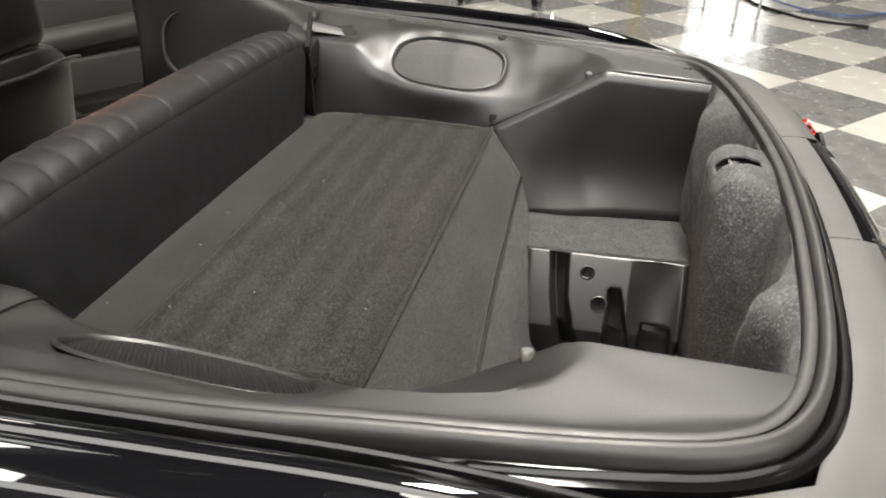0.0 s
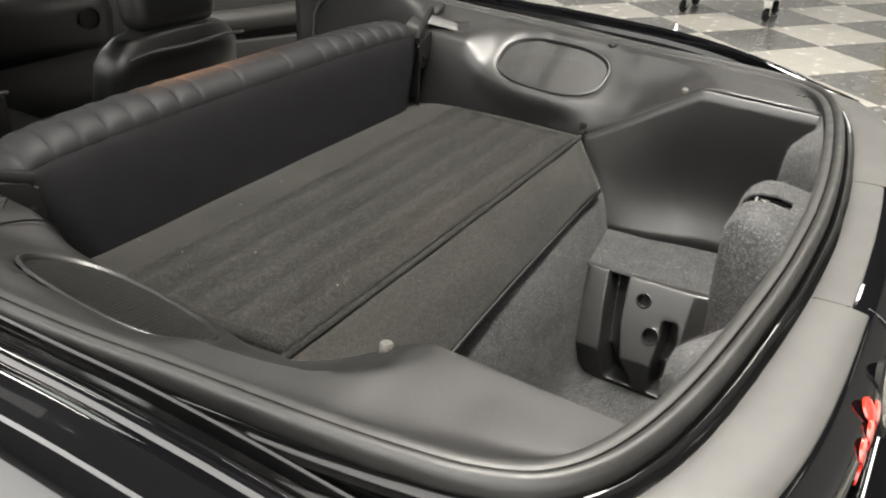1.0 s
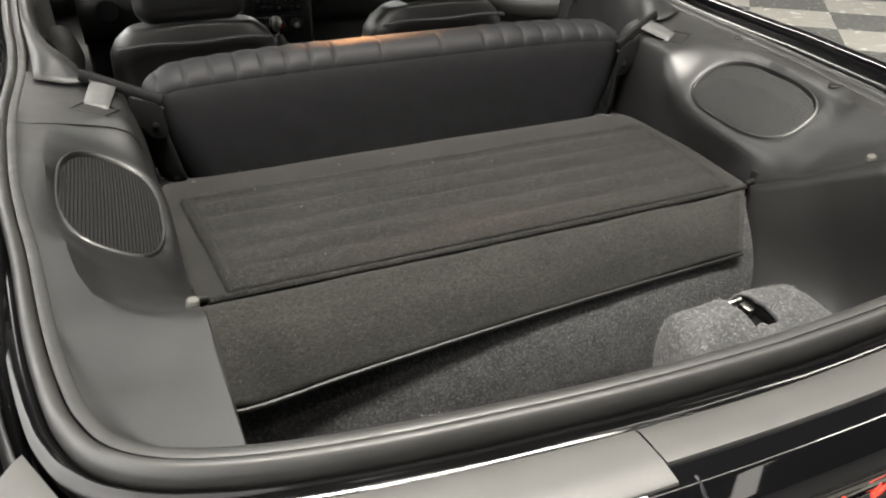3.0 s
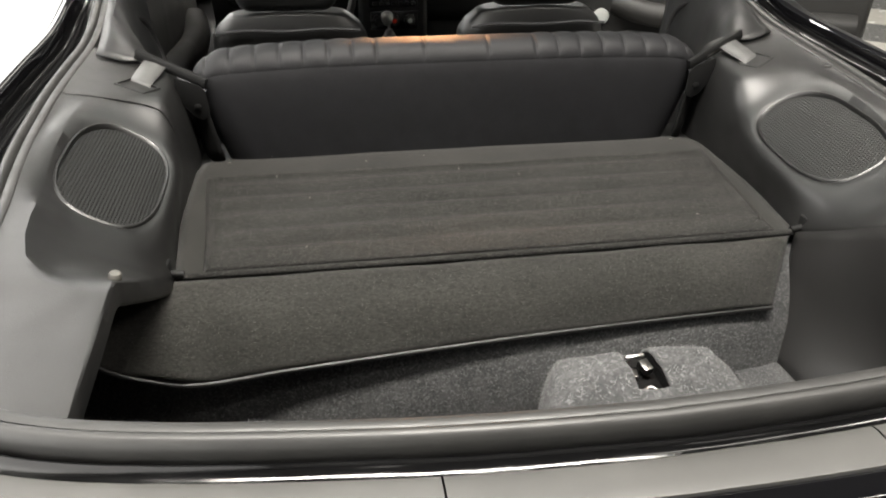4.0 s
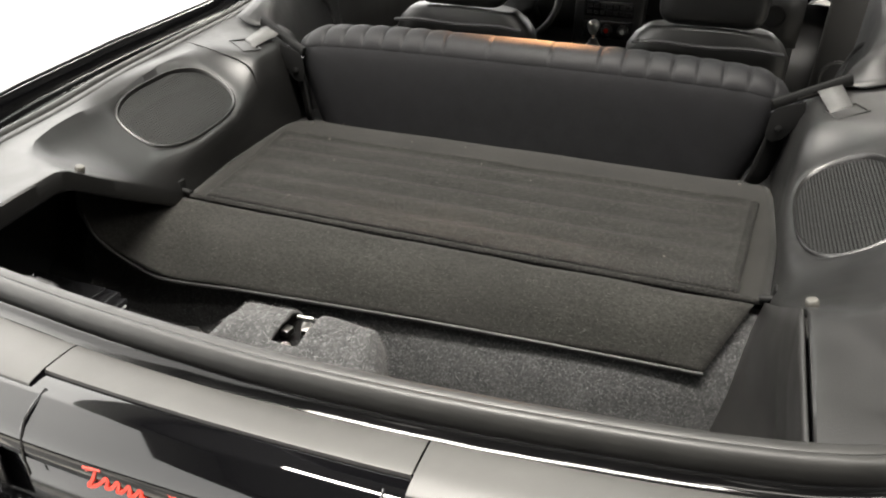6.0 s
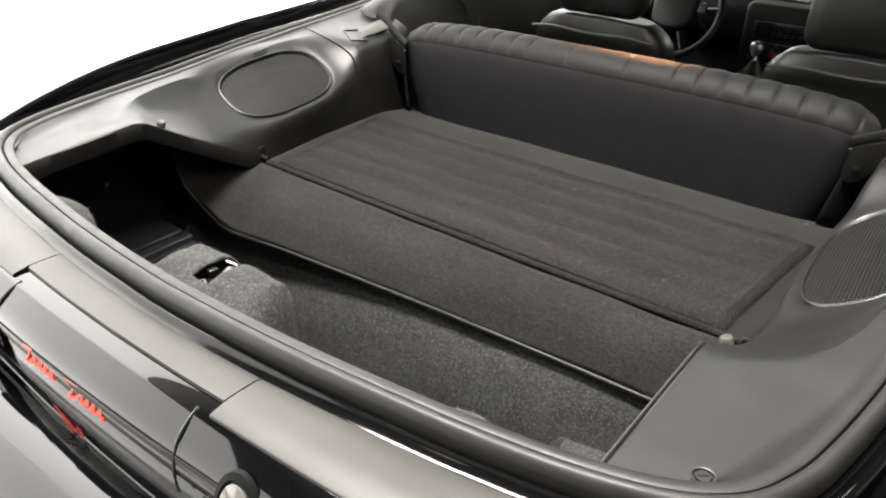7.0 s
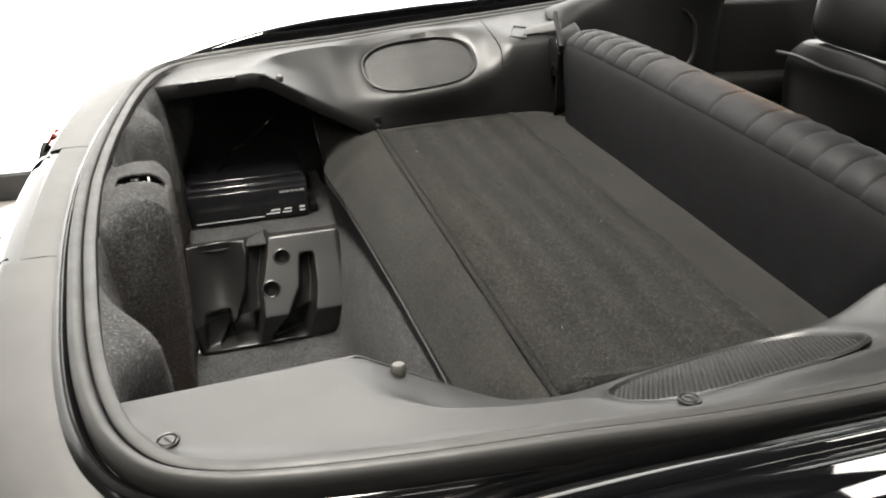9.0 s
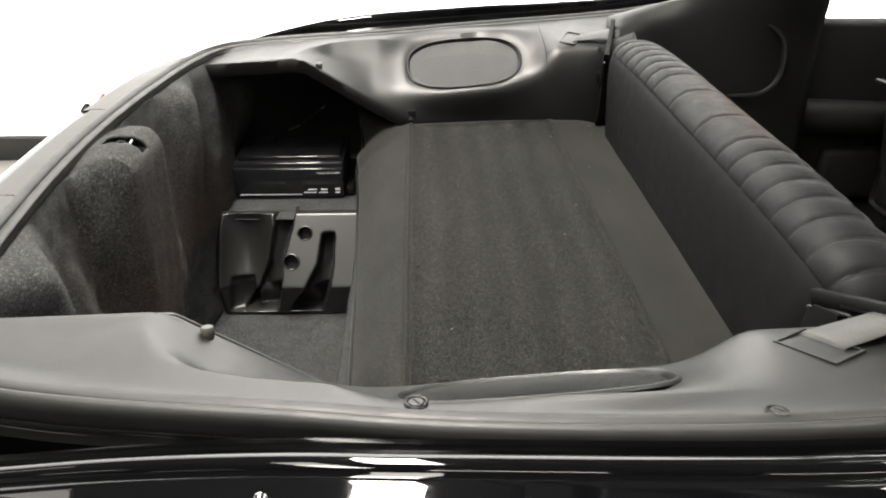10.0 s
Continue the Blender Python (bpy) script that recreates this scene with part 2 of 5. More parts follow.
M_FLAP = material("flat_black_flap_carpet", (0.0125, 0.0121, 0.0109), 0.93, spec=0.09, mottle=0.28, scale=10, grain=0.7, grain_scale=450, fine=0.45, fleck=(0.032, 0.031, 0.028), fleck_scale=500, fleck_cut=0.66, sheen=0.045, stretch=(0.5, 1, 1))
M_WELL = material("grey_flecked_carpet", (0.029, 0.029, 0.0293), 0.97, spec=0.08, mottle=0.3, scale=30, grain=0.6, grain_scale=320, fine=0.35, fleck=(0.085, 0.086, 0.088), fleck_scale=260, fleck_cut=0.60, sheen=0.04)
M_VINYL = material("grey_black_vinyl", (0.017, 0.017, 0.0185), 0.50, mottle=0.14, scale=9, grain=0.18, grain_scale=600, rough_var=0.06)
M_SEATBACK = material("black_backed_cloth", (0.0046, 0.0046, 0.0052), 0.60, spec=0.17, mottle=0.3, scale=22, grain=0.55, grain_scale=420, fine=0.25, rough_var=0.08)
M_STEEL = material("worn_steel", (0.5, 0.49, 0.47), 0.3, metal=1.0, mottle=0.15, scale=60)
M_DARKSTEEL = material("oiled_steel", (0.12, 0.115, 0.11), 0.3, metal=1.0)
M_CHROME = material("bright_chrome", (0.75, 0.75, 0.75), 0.1, metal=1.0)
M_KNOB = material("grey_rubber_stop", (0.045, 0.043, 0.038), 0.5, mottle=0.2, scale=90)
M_BELT = material("grey_webbing", (0.036, 0.036, 0.035), 0.6, mottle=0.1, scale=40, grain=0.5, grain_scale=500, fine=0.2)
M_BLACK = material("matt_black", (0.0035, 0.0035, 0.0035), 0.6, spec=0.15, mottle=0.15, scale=20)
M_INNER = material("black_primed_steel", (0.010, 0.010, 0.010), 0.38, spec=0.4, mottle=0.3, scale=14, grain=0.1, grain_scale=200, rough_var=0.08)
# near-black for openings, their shade put into the colour; also the belt plate
M_VOID = material("dark_opening", (0.002, 0.002, 0.002), 0.9, spec=0.1)
M_GRILLE = material("speaker_mesh", (0.0060, 0.0060, 0.0058), 0.42, spec=0.45, mottle=0.15, scale=20)
M_CHANGER = material("gloss_black_casing", (0.010, 0.010, 0.011), 0.16, mottle=0.1, scale=15, rough_var=0.03)
M_PRINT = material("white_print", (0.65, 0.65, 0.65), 0.5)
M_RED = material("red_lettering", (0.50, 0.035, 0.018), 0.4, mottle=0.08, scale=30)
M_LENS = material("clear_lens", (0.10, 0.097, 0.088), 0.08, coat=1.0, mottle=0.25, scale=60)
M_REDLENS = material("red_lens_cell", (0.40, 0.018, 0.009), 0.1, coat=1.0)
M_WHITEWALL = material("pale_wall_paint", (0.45, 0.45, 0.44), 0.6, mottle=0.05, scale=1.5, grain=0.05, grain_scale=200)
# added glow that gives the white walls their brightness; no real glazing
M_WALLGLOW = bpy.data.materials.new("added_wall_glow")
M_WALLGLOW.use_nodes = True
M_WALLGLOW.node_tree.nodes["Principled BSDF"].inputs["Base Color"].default_value = (0.8, 0.8, 0.8, 1)
M_WALLGLOW.node_tree.nodes["Principled BSDF"].inputs["Emission Color"].default_value = (1.0, 0.985, 0.95, 1)
M_WALLGLOW.node_tree.nodes["Principled BSDF"].inputs["Emission Strength"].default_value = 5.5
M_DOORLIGHT = M_WALLGLOW.copy()
M_DOORLIGHT.name = "daylight_doorway"
M_DOORLIGHT.node_tree.nodes["Principled BSDF"].inputs["Emission Strength"].default_value = 3.6
# glow of the panel added behind the car for the tail's reflections
M_REARGLOW = M_WALLGLOW.copy()
M_REARGLOW.name = "added_rear_glow"
M_REARGLOW.node_tree.nodes["Principled BSDF"].inputs["Emission Strength"].default_value = 3.8


def thin_glass(name, tint):
    """A thin tinted pane: lets light straight through, with a mirror gloss."""
    m = bpy.data.materials.new(name)
    m.use_nodes = True
    nt = m.node_tree
    nt.nodes.remove(nt.nodes["Principled BSDF"])
    through_pane, gloss = nt.nodes.new("ShaderNodeBsdfTransparent"), nt.nodes.new("ShaderNodeBsdfGlossy")
    through_pane.inputs["Color"].default_value = (*tint, 1)
    gloss.inputs["Roughness"].default_value = 0.02
    mx, fr = nt.nodes.new("ShaderNodeMixShader"), nt.nodes.new("ShaderNodeFresnel")
    fr.inputs["IOR"].default_value = 1.45
    nt.links.new(fr.outputs["Fac"], mx.inputs["Fac"])
    nt.links.new(through_pane.outputs["BSDF"], mx.inputs[1])
    nt.links.new(gloss.outputs["BSDF"], mx.inputs[2])
    nt.links.new(mx.outputs["Shader"], nt.nodes["Material Output"].inputs["Surface"])
    return m


M_TINTED = thin_glass("tinted_hatch_glass", (0.42, 0.44, 0.44))
M_BASE = material("dark_cove_base", (0.022, 0.022, 0.022), 0.45, mottle=0.2, scale=6)
M_DARKWALL = material("grey_wall_paint", (0.2, 0.2, 0.195), 0.6, mottle=0.06, scale=1.5, grain=0.05, grain_scale=200)
M_CEIL = material("pale_ceiling_paint", (0.07, 0.07, 0.068), 0.8, mottle=0.04, scale=2)
M_TILE_L = material("pale_floor_tile", (0.39, 0.377, 0.34), 0.24, mottle=0.08, scale=5, rough_var=0.06)
M_TILE_D = material("dark_floor_tile", (0.105, 0.105, 0.101), 0.24, mottle=0.35, scale=9, rough_var=0.06)
M_GROUT = material("floor_base", (0.2, 0.19, 0.18), 0.6, mottle=0.2, scale=6)
M_CABIN = material("black_cabin_plastic", (0.0045, 0.0045, 0.0045), 0.45, spec=0.3, mottle=0.15, scale=7, grain=0.1, grain_scale=700, rough_var=0.05)
M_DOORPANEL = material("grey_door_panel", (0.012, 0.0118, 0.0113), 0.55, spec=0.22, mottle=0.12, scale=7, grain=0.1, grain_scale=700, rough_var=0.05)
M_FRONTSEAT = material("black_leather", (0.0035, 0.0035, 0.0035), 0.40, spec=0.40, mottle=0.15, scale=9, grain=0.15, grain_scale=500, rough_var=0.06)
M_YELLOW = material("yellow_paint", (0.55, 0.42, 0.12), 0.45, mottle=0.1, scale=9)
M_BLUEHOSE = material("blue_air_hose", (0.05, 0.09, 0.22), 0.4)
M_CARTGREY = material("grey_painted_steel", (0.30, 0.31, 0.30), 0.4, mottle=0.1, scale=6)

# ---------------------------------------------------------------- the room
WALL_X, X1, Y0, Y1 = -2.0, 9.0, -5.5, 9.0
DIAG = 0.863
ORIGIN = V(2.786, -1.428, 0)
TILE_TURN = 47.4 - 45.0


def room():
    fl = tagged(part("floor", box(WALL_X, X1, Y0, Y1, -0.06, -0.008), M_GROUT), "black and white checkered shop floor", "floor", kind="structure")
    a = DIAG / math.sqrt(2)
    turn = pose(0, 0, 0, 0, 0, TILE_TURN + 45)
    bm0 = box(-a / 2 + 0.001, a / 2 - 0.001, -a / 2 + 0.001, a / 2 - 0.001, -0.008, 0.0, 0.0006, 1)
    meshes = []
    for mat in (M_TILE_L, M_TILE_D):
        me = bpy.data.meshes.new("tile")
        bm0.to_mesh(me)
        me.materials.append(mat)
        meshes.append(me)
    bm0.free()
    rest = [bmesh.new(), bmesh.new()]
    for i in range(-22, 22):
        for j in range(-22, 22):
            c = ORIGIN + (turn @ V((i + 0.5) * a, (j + 0.5) * a, 0)) 
            if not (WALL_X + 0.45 < c.x < X1 - 0.45 and Y0 + 0.45 < c.y < Y1 - 0.45):
                continue
            k = (i + j) % 2
            if -1.9 < c.y < 5.5 and c.x < 7.0:
                ob = new("tile", meshes[k])
                ob.matrix_world = Matrix.Translation(c) @ turn
                ob.parent = fl
            else:
                t = box(-a / 2 + 0.001, a / 2 - 0.001, -a / 2 + 0.001, a / 2 - 0.001, -0.008, 0.0, 0, 1, Matrix.Translation(c) @ turn)
                me = bpy.data.meshes.new("t")
                t.to_mesh(me)
                t.free()
                rest[k].from_mesh(me)
                bpy.data.meshes.remove(me)
    for k in (0, 1):
        o = part("far_tiles", rest[k], (M_TILE_L, M_TILE_D)[k], fl)
        o["kind"] = "stuff"
    for nm, b in (("wall_west", (WALL_X - 0.15, WALL_X, Y0, Y1)), ("wall_east", (X1, X1 + 0.15, Y0, Y1)), ("wall_south", (WALL_X - 0.15, X1 + 0.15, Y0 - 0.15, Y0)), ("wall_north", (WALL_X - 0.15, X1 + 0.15, Y1, Y1 + 0.15))):
        tagged(part(nm, box(*b, -0.06, CEILING), M_DARKWALL if nm == "wall_west" else M_WHITEWALL), "dark grey painted wall above the added glow panels" if nm == "wall_west" else "plain pale grey painted workshop wall", "wall", kind="structure")
    # glowing panel added in place of a brightly lit white wall
    west_glow = tagged(part("glow_panel_1", box(WALL_X + 0.002, WALL_X + 0.010, -1.2, Y1 - 0.3, 0.115, 2.9), M_WALLGLOW), "added glowing panel over the bright white wall", "window", kind="structure")
    # added panel, lights the reflections in the tail; no bay window stands here
    tagged(part("glow_panel_3", box(WALL_X + 0.002, WALL_X + 0.010, Y0 + 0.3, -1.205, 0.115, 2.9), M_REARGLOW), "added glow panel along the wall behind the car", "window", kind="structure")
    tagged(part("window_2", box(X1 - 0.012, X1 - 0.004, -2.1, -1.15, 0.45, 1.75), M_DOORLIGHT), "bright frosted daylight panel in the far wall", "window", kind="structure")
    # unseen glow panel, added to brighten the flat trim that mirrors this end
    tagged(part("glow_panel_4", box(1.2, 3.2, Y1 - 0.012, Y1 - 0.004, 1.6, 3.0), M_WALLGLOW), "unseen glow panel added high in the end wall", "window", kind="structure")
    tagged(part("baseboard", box(WALL_X, WALL_X + 0.014, Y0, Y1, 0, 0.10, 0.004), M_BASE), "dark vinyl baseboard along white wall", "baseboard", kind="structure")
    tagged(part("ceiling", box(WALL_X - 0.15, X1 + 0.15, Y0 - 0.15, Y1 + 0.15, CEILING, CEILING + 0.1), M_CEIL), "pale grey painted workshop ceiling", "ceiling", kind="structure")


room()



def shop_clutter():
    cart = thing("tool_cart", "grey steel cart on four swivel casters", "cart")
    part("cabinet", box(5.46, 5.97, 0.43, 1.21, 0.17, 0.82, 0.012), M_CARTGREY, cart)
    part("top_tray", box(5.44, 5.99, 0.41, 1.23, 0.82, 0.86, 0.008), M_YELLOW, cart, "worn orange-yellow tray top")
    for k in range(3):
        d = part("drawer", box(5.452, 5.462, 0.46, 1.18, 0.22 + 0.19 * k, 0.39 + 0.19 * k, 0.003), M_CARTGREY, cart)
        part("drawer_handle", box(5.435, 5.452, 0.65, 0.99, 0.35 + 0.19 * k, 0.365 + 0.19 * k, 0.003), M_CHROME, d)
    for x in (5.54, 5.91):
        for y in (0.48, 1.16):
            c = part("caster", lathe([(0.012, -0.018), (0.045, -0.018), (0.052, -0.010), (0.052, 0.010), (0.045, 0.018), (0.012, 0.018)], 24, axes(V(x, y, 0.052), (1, 0, 0), (0.25, 1, 0))), M_BLACK, cart, "black rubber caster wheel")
            part("caster_fork", box(x - 0.035, x + 0.035, y - 0.030, y + 0.030, 0.11, 0.17, 0.006), M_STEEL, c, "bright steel fork")
            for dy in (-0.026, 0.026):
                part("caster_cheek", box(x - 0.014, x + 0.014, y + dy - 0.002, y + dy + 0.002, 0.045, 0.12, 0.001), M_STEEL, c)
    st = thing("work_stand", "light steel work stand with four thin legs", "stand")
    for x, y in ((5.59, -0.83), (5.86, -0.99), (5.30, -1.19), (5.52, -1.40)):
        part("leg", tube([(x, y, 0.0), (x, y, 0.80)], 0.011, 10, 2, (1, 0, 0)), M_CARTGREY, st)
    part("stand_top", prism([(5.58, -0.78), (5.92, -0.98), (5.54, -1.45), (5.24, -1.20)], 0.80, 0.83, None, 0.004), M_CARTGREY, st)
    p = thing("bollard", "yellow painted steel guard post on the floor", "post")
    part("post", lathe([(0.06, 0.0), (0.06, 0.95), (0.045, 0.985), (0.001, 1.0)], 24, pose(7.6, -0.45, 0)), M_YELLOW, p)
    part("base_plate", box(7.5, 7.7, -0.55, -0.35, 0.0, 0.012, 0.002), M_YELLOW, p)
    h = thing("air_hose", "blue rubber air hose lying on the floor", "hose")
    part("hose_run", tube([(6.7, -1.55, 0.012), (6.40, -1.60, 0.012), (6.1, -1.72, 0.012), (5.85, -1.88, 0.012), (5.7, -2.15, 0.012), (5.9, -2.5, 0.012)], 0.008, 8, 10), M_BLUEHOSE, h)
    h = thing("air_hose", "black rubber hose lying on the floor", "hose")
    part("hose_run", tube([(6.4, -1.35, 0.011), (5.97, -1.49, 0.011), (5.65, -1.66, 0.011), (5.45, -1.82, 0.011), (5.3, -2.2, 0.011)], 0.011, 8, 10), M_BLACK, h)


shop_clutter()

# ---------------------------------------------------------------- the car body
car = thing("car", "black two-door coupe with its rear hatch open", "car")

STRIP = [(0, -0.560, 0.862), (0.1, -0.557, 0.862), (0.2, -0.551, 0.862), (0.3, -0.541, 0.862), (0.41, -0.527, 0.862), (0.50, -0.509, 0.862), (0.57, -0.484, 0.862), (0.618, -0.448, 0.862),
         (0.645, -0.40, 0.863), (0.661, -0.345, 0.865), (0.679, -0.25, 0.868), (0.70, -0.1, 0.872), (0.717, 0.0, 0.876), (0.731, 0.1, 0.882), (0.741, 0.2, 0.887), (0.748, 0.3, 0.893),
         (0.750, 0.40, 0.900), (0.747, 0.48, 0.908), (0.746, 0.55, 0.915), (0.750, 0.65, 0.931), (0.759, 0.75, 0.953), (0.762, 0.88, 0.995), (0.738, 1.12, 1.10)]
strip_r = spline(STRIP, 5)
strip_l = [V(-p.x, p.y, p.z) for p in strip_r[:0:-1]]
strip_path = strip_l + strip_r


def weatherstrip():
    bulb = [(-0.0150, -0.014), (-0.0152, -0.004), (-0.0135, 0.0025), (-0.0105, 0.0062), (-0.0065, 0.0073), (-0.0025, 0.0058), (0.0005, 0.0018), (0.0020, -0.004), (0.0022, -0.018), (-0.010, -0.022)]
    lip = [(-0.0292, -0.012), (-0.0292, -0.0010), (-0.0278, 0.0006), (-0.0235, 0.0014), (-0.0180, 0.0018), (-0.0163, 0.0008), (-0.0160, -0.012)]
    # the path runs left to right, its right hand is to the rear and outside
    ws = part("weatherstrip", sweep(strip_path, bulb), M_RUBBER, car, "black rubber hatch seal with satin sheen")
    part("seal_lip", sweep(strip_path, lip), M_RUBBER, ws)
    for side in (-1, 1):
        part("seal_channel", sweep([p for p in strip_path if p.y > -0.34 and p.x * side > 0], [(-0.034, -0.024), (-0.006, -0.020), (-0.006, -0.030), (-0.034, -0.034)]), M_DARKRUBBER, ws)
    gut = [(0.0018, -0.020), (0.0035, -0.0150), (0.0060, -0.0128), (0.0078, -0.0110), (0.0092, -0.0112), (0.0112, -0.0150), (0.0160, -0.0180), (0.0200, -0.0190), (0.0215, -0.045), (0.0018, -0.045)]
    wavy = [p + V(0, 0, 0.0012 * noise.noise(p * 11) + 0.0009 * noise.noise(p * 37)) for p in strip_path]
    part("drip_channel", sweep(wavy, gut), M_FLANGE, car, "gloss black painted flange")


weatherstrip()

# outer edge of the tail, plan
TAIL = [(0, -0.637, 0.845), (0.1, -0.636, 0.845), (0.2, -0.632, 0.844), (0.34, -0.624, 0.843), (0.45, -0.611, 0.841), (0.56, -0.584, 0.838), (0.63, -0.556, 0.835), (0.69, -0.524, 0.830), (0.735, -0.47, 0.828)]


def resample(pts, n):
    s = spline(pts, 12)
    d = [0.0]
    for a, b in zip(s[:-1], s[1:]):
        d.append(d[-1] + (b - a).length)
    out = []
    for k in range(n):
        t = d[-1] * k / (n - 1)
        i = max(j for j in range(len(d)) if d[j] <= t + 1e-9)
        i = min(i, len(s) - 2)
        f = (t - d[i]) / max(1e-9, d[i + 1] - d[i])
        out.append(s[i].lerp(s[i + 1], min(1, f)))
    return out


def upto(pts, xa, xb, n):
    """The run of a curve between two values of x."""
    s = spline(pts, 14)
    out = []
    for k in range(n):
        x = xa + (xb - xa) * k / (n - 1)
        i = 0
        while i < len(s) - 2 and s[i + 1].x < x:
            i += 1
        f = (x - s[i].x) / max(1e-9, s[i + 1].x - s[i].x)
        out.append(s[i].lerp(s[i + 1], max(0, min(1, f))))
    return out


def offset_xy(path, d):
    out = []
    for i, p in enumerate(path):
        a, b = path[max(i - 1, 0)], path[min(i + 1, len(path) - 1)]
        t = (b - a).normalized()
        out.append(p + V(t.y, -t.x, 0).normalized() * d)
    return out


def tail():
    inner = [(p.x, p.y, 0.847) for p in offset_xy(spline(STRIP[:8], 3), 0.0165)]
    # sill covers: one in the middle, one on each side
    for s in (-1, 1):
        for xa, xb in ((0.0, 0.189), (0.191, 0.60)):
            if xa == 0.0 and s < 0:
                continue
            n = 14
            def run(c):
                if xa == 0.0:
                    r = upto(c, 0, xb, n)
                    return [V(-p.x, p.y, p.z) for p in r[:0:-1]] + r
                return upto(c, xa, xb, n) + ([V(0.64, -0.47, 0.845), V(0.675, -0.40, 0.85)] if c is inner else [V(0.675, -0.525, 0.832), V(0.722, -0.46, 0.832)])
            A, B = run(inner), run(TAIL)
            # the middle piece stops short; the side pieces break downwards along the same line
            if xa == 0.0:
                prof = ((0, -0.02), (0.0, -0.0025), (0.04, -0.0012), (0.14, 0.0006), (0.3, 0.0009), (0.5, 0.0010), (0.66, 0.0008), (0.70, 0.0002), (0.712, -0.002), (0.712, -0.02))
            else:
                prof = ((0, -0.02), (0.0, -0.0025), (0.04, -0.0012), (0.14, 0.0006), (0.3, 0.0009), (0.55, 0.0012), (0.68, 0.0010), (0.76, 0.0), (0.95, -0.0022), (0.985, -0.0034), (1.0, -0.006), (1.0, -0.02))
            rows = []
            for f, dz in prof:
                rows.append([a.lerp(b, f) + V(0, 0, dz - 0.003 * (1 - f)) for a, b in zip(A, B)])
            part("sill_cover", mirror(grid(rows), s), M_SATIN, car, "satin black plastic sill cover")
    # tail panel, gloss, folding over below the sill covers
    full = resample(TAIL, 30)
    full = [V(-p.x, p.y, p.z) for p in full[:0:-1]] + full
    prof = [(-0.026, -0.012), (-0.024, -0.0045), (-0.018, -0.0036), (-0.008, -0.0046), (0.002, -0.0062), (0.0042, -0.0072), (0.0060, -0.0088), (0.0200, -0.0192), (0.0270, -0.0260), (0.0330, -0.037), (0.0355, -0.050), (0.034, -0.059), (0.026, -0.062)]
    part("tail_panel", sweep(full, prof, False, False), M_PAINT, car, "gloss black tail panel", thick=0.004)
    prof = [(0.026, -0.062), (0.024, -0.15), (0.030, -0.156)]
    part("lamp_panel", sweep(full, prof, False, False), M_CHANGER, car, "gloss black tail lamp band", thick=0.004)
    prof = [(0.022, -0.152), (0.05, -0.150), (0.085, -0.156), (0.12, -0.175), (0.145, -0.21), (0.155, -0.26), (0.15, -0.36), (0.13, -0.48), (0.09, -0.60)]
    part("bumper_cover", sweep(full, prof, False, False), M_PAINT, car, "gloss black rear bumper cover", thick=0.004)


tail()

RAIL = [(0.702, -0.522, 0.824), (0.722, -0.44, 0.842), (0.742, -0.34, 0.866), (0.757, -0.22, 0.889), (0.769, -0.1, 0.903), (0.779, 0.0, 0.909), (0.788, 0.1, 0.914), (0.797, 0.2, 0.919), (0.802, 0.3, 0.922), (0.805, 0.42, 0.928), (0.803, 0.52, 0.935), (0.804, 0.62, 0.946), (0.812, 0.78, 0.975), (0.80, 0.98, 1.04), (0.77, 1.2, 1.13)]


def quarter(s):
    path = spline(RAIL, 5)
    rail = [(-0.012, -0.022), (-0.011, -0.004), (-0.006, 0.0), (0.0, 0.001), (0.006, -0.002), (0.009, -0.008), (0.008, -0.024)]
    q = part("quarter_panel", mirror(sweep([p for p in path if p.y < 0.90], [(0.006, -0.004), (0.016, -0.008), (0.03, -0.0095), (0.044, -0.013), (0.046, -0.018), (0.060, -0.0225), (0.078, -0.031), (0.096, -0.045), (0.112, -0.066), (0.126, -0.10), (0.134, -0.16), (0.13, -0.30), (0.11, -0.52)], False, False), s), M_PAINT, car, "gloss black rear quarter panel", thick=0.003)
    part("hatch_rail", mirror(sweep(path, rail), s), M_PAINT, q, "gloss black hatch opening edge")
    part("rail_channel", mirror(sweep(path, [(-0.062, -0.044), (-0.056, -0.033), (-0.052, -0.030), (-0.048, -0.033), (-0.044, -0.041), (-0.036, -0.042), (-0.032, -0.031), (-0.028, -0.0285), (-0.024, -0.032), (-0.021, -0.037), (-0.016, -0.036), (-0.011, -0.018), (-0.011, -0.06), (-0.060, -0.06)]), s), M_FLANGE, q, "gloss black stepped drain channel")
    if s > 0:
        m = axes(V(0.806, -0.10, 0.898), (1, 0, 0), (0.3, 0, 1))
        part("rail_stud", lathe([(0.006, -0.004), (0.006, 0.004), (0.004, 0.005), (0.004, 0.011), (0.002, 0.012)], 12, m), M_CHROME, q, "small chrome stud")
    # closed side below the glass, to the front
    rows = []
    for y, x, z in ((0.55, 0.86, 0.87), (0.7, 0.87, 0.875), (0.88, 0.88, 0.88)):
        rows.append([V(x - 0.02, y, z), V(x, y, z - 0.02), V(x + 0.035, y, 0.75), V(x + 0.03, y, 0.45), V(x, y, 0.2)])
    part("side_panel", mirror(grid(rows), s), M_PAINT, q, thick=0.004)


for s in (-1, 1):
    quarter(s)

# ---------------------------------------------------------------- quarter trim with the loudspeakers
SPK = (0.599, 0.126, 0.825)
INC, TW, ROT = radians(33.5), radians(7), radians(8)


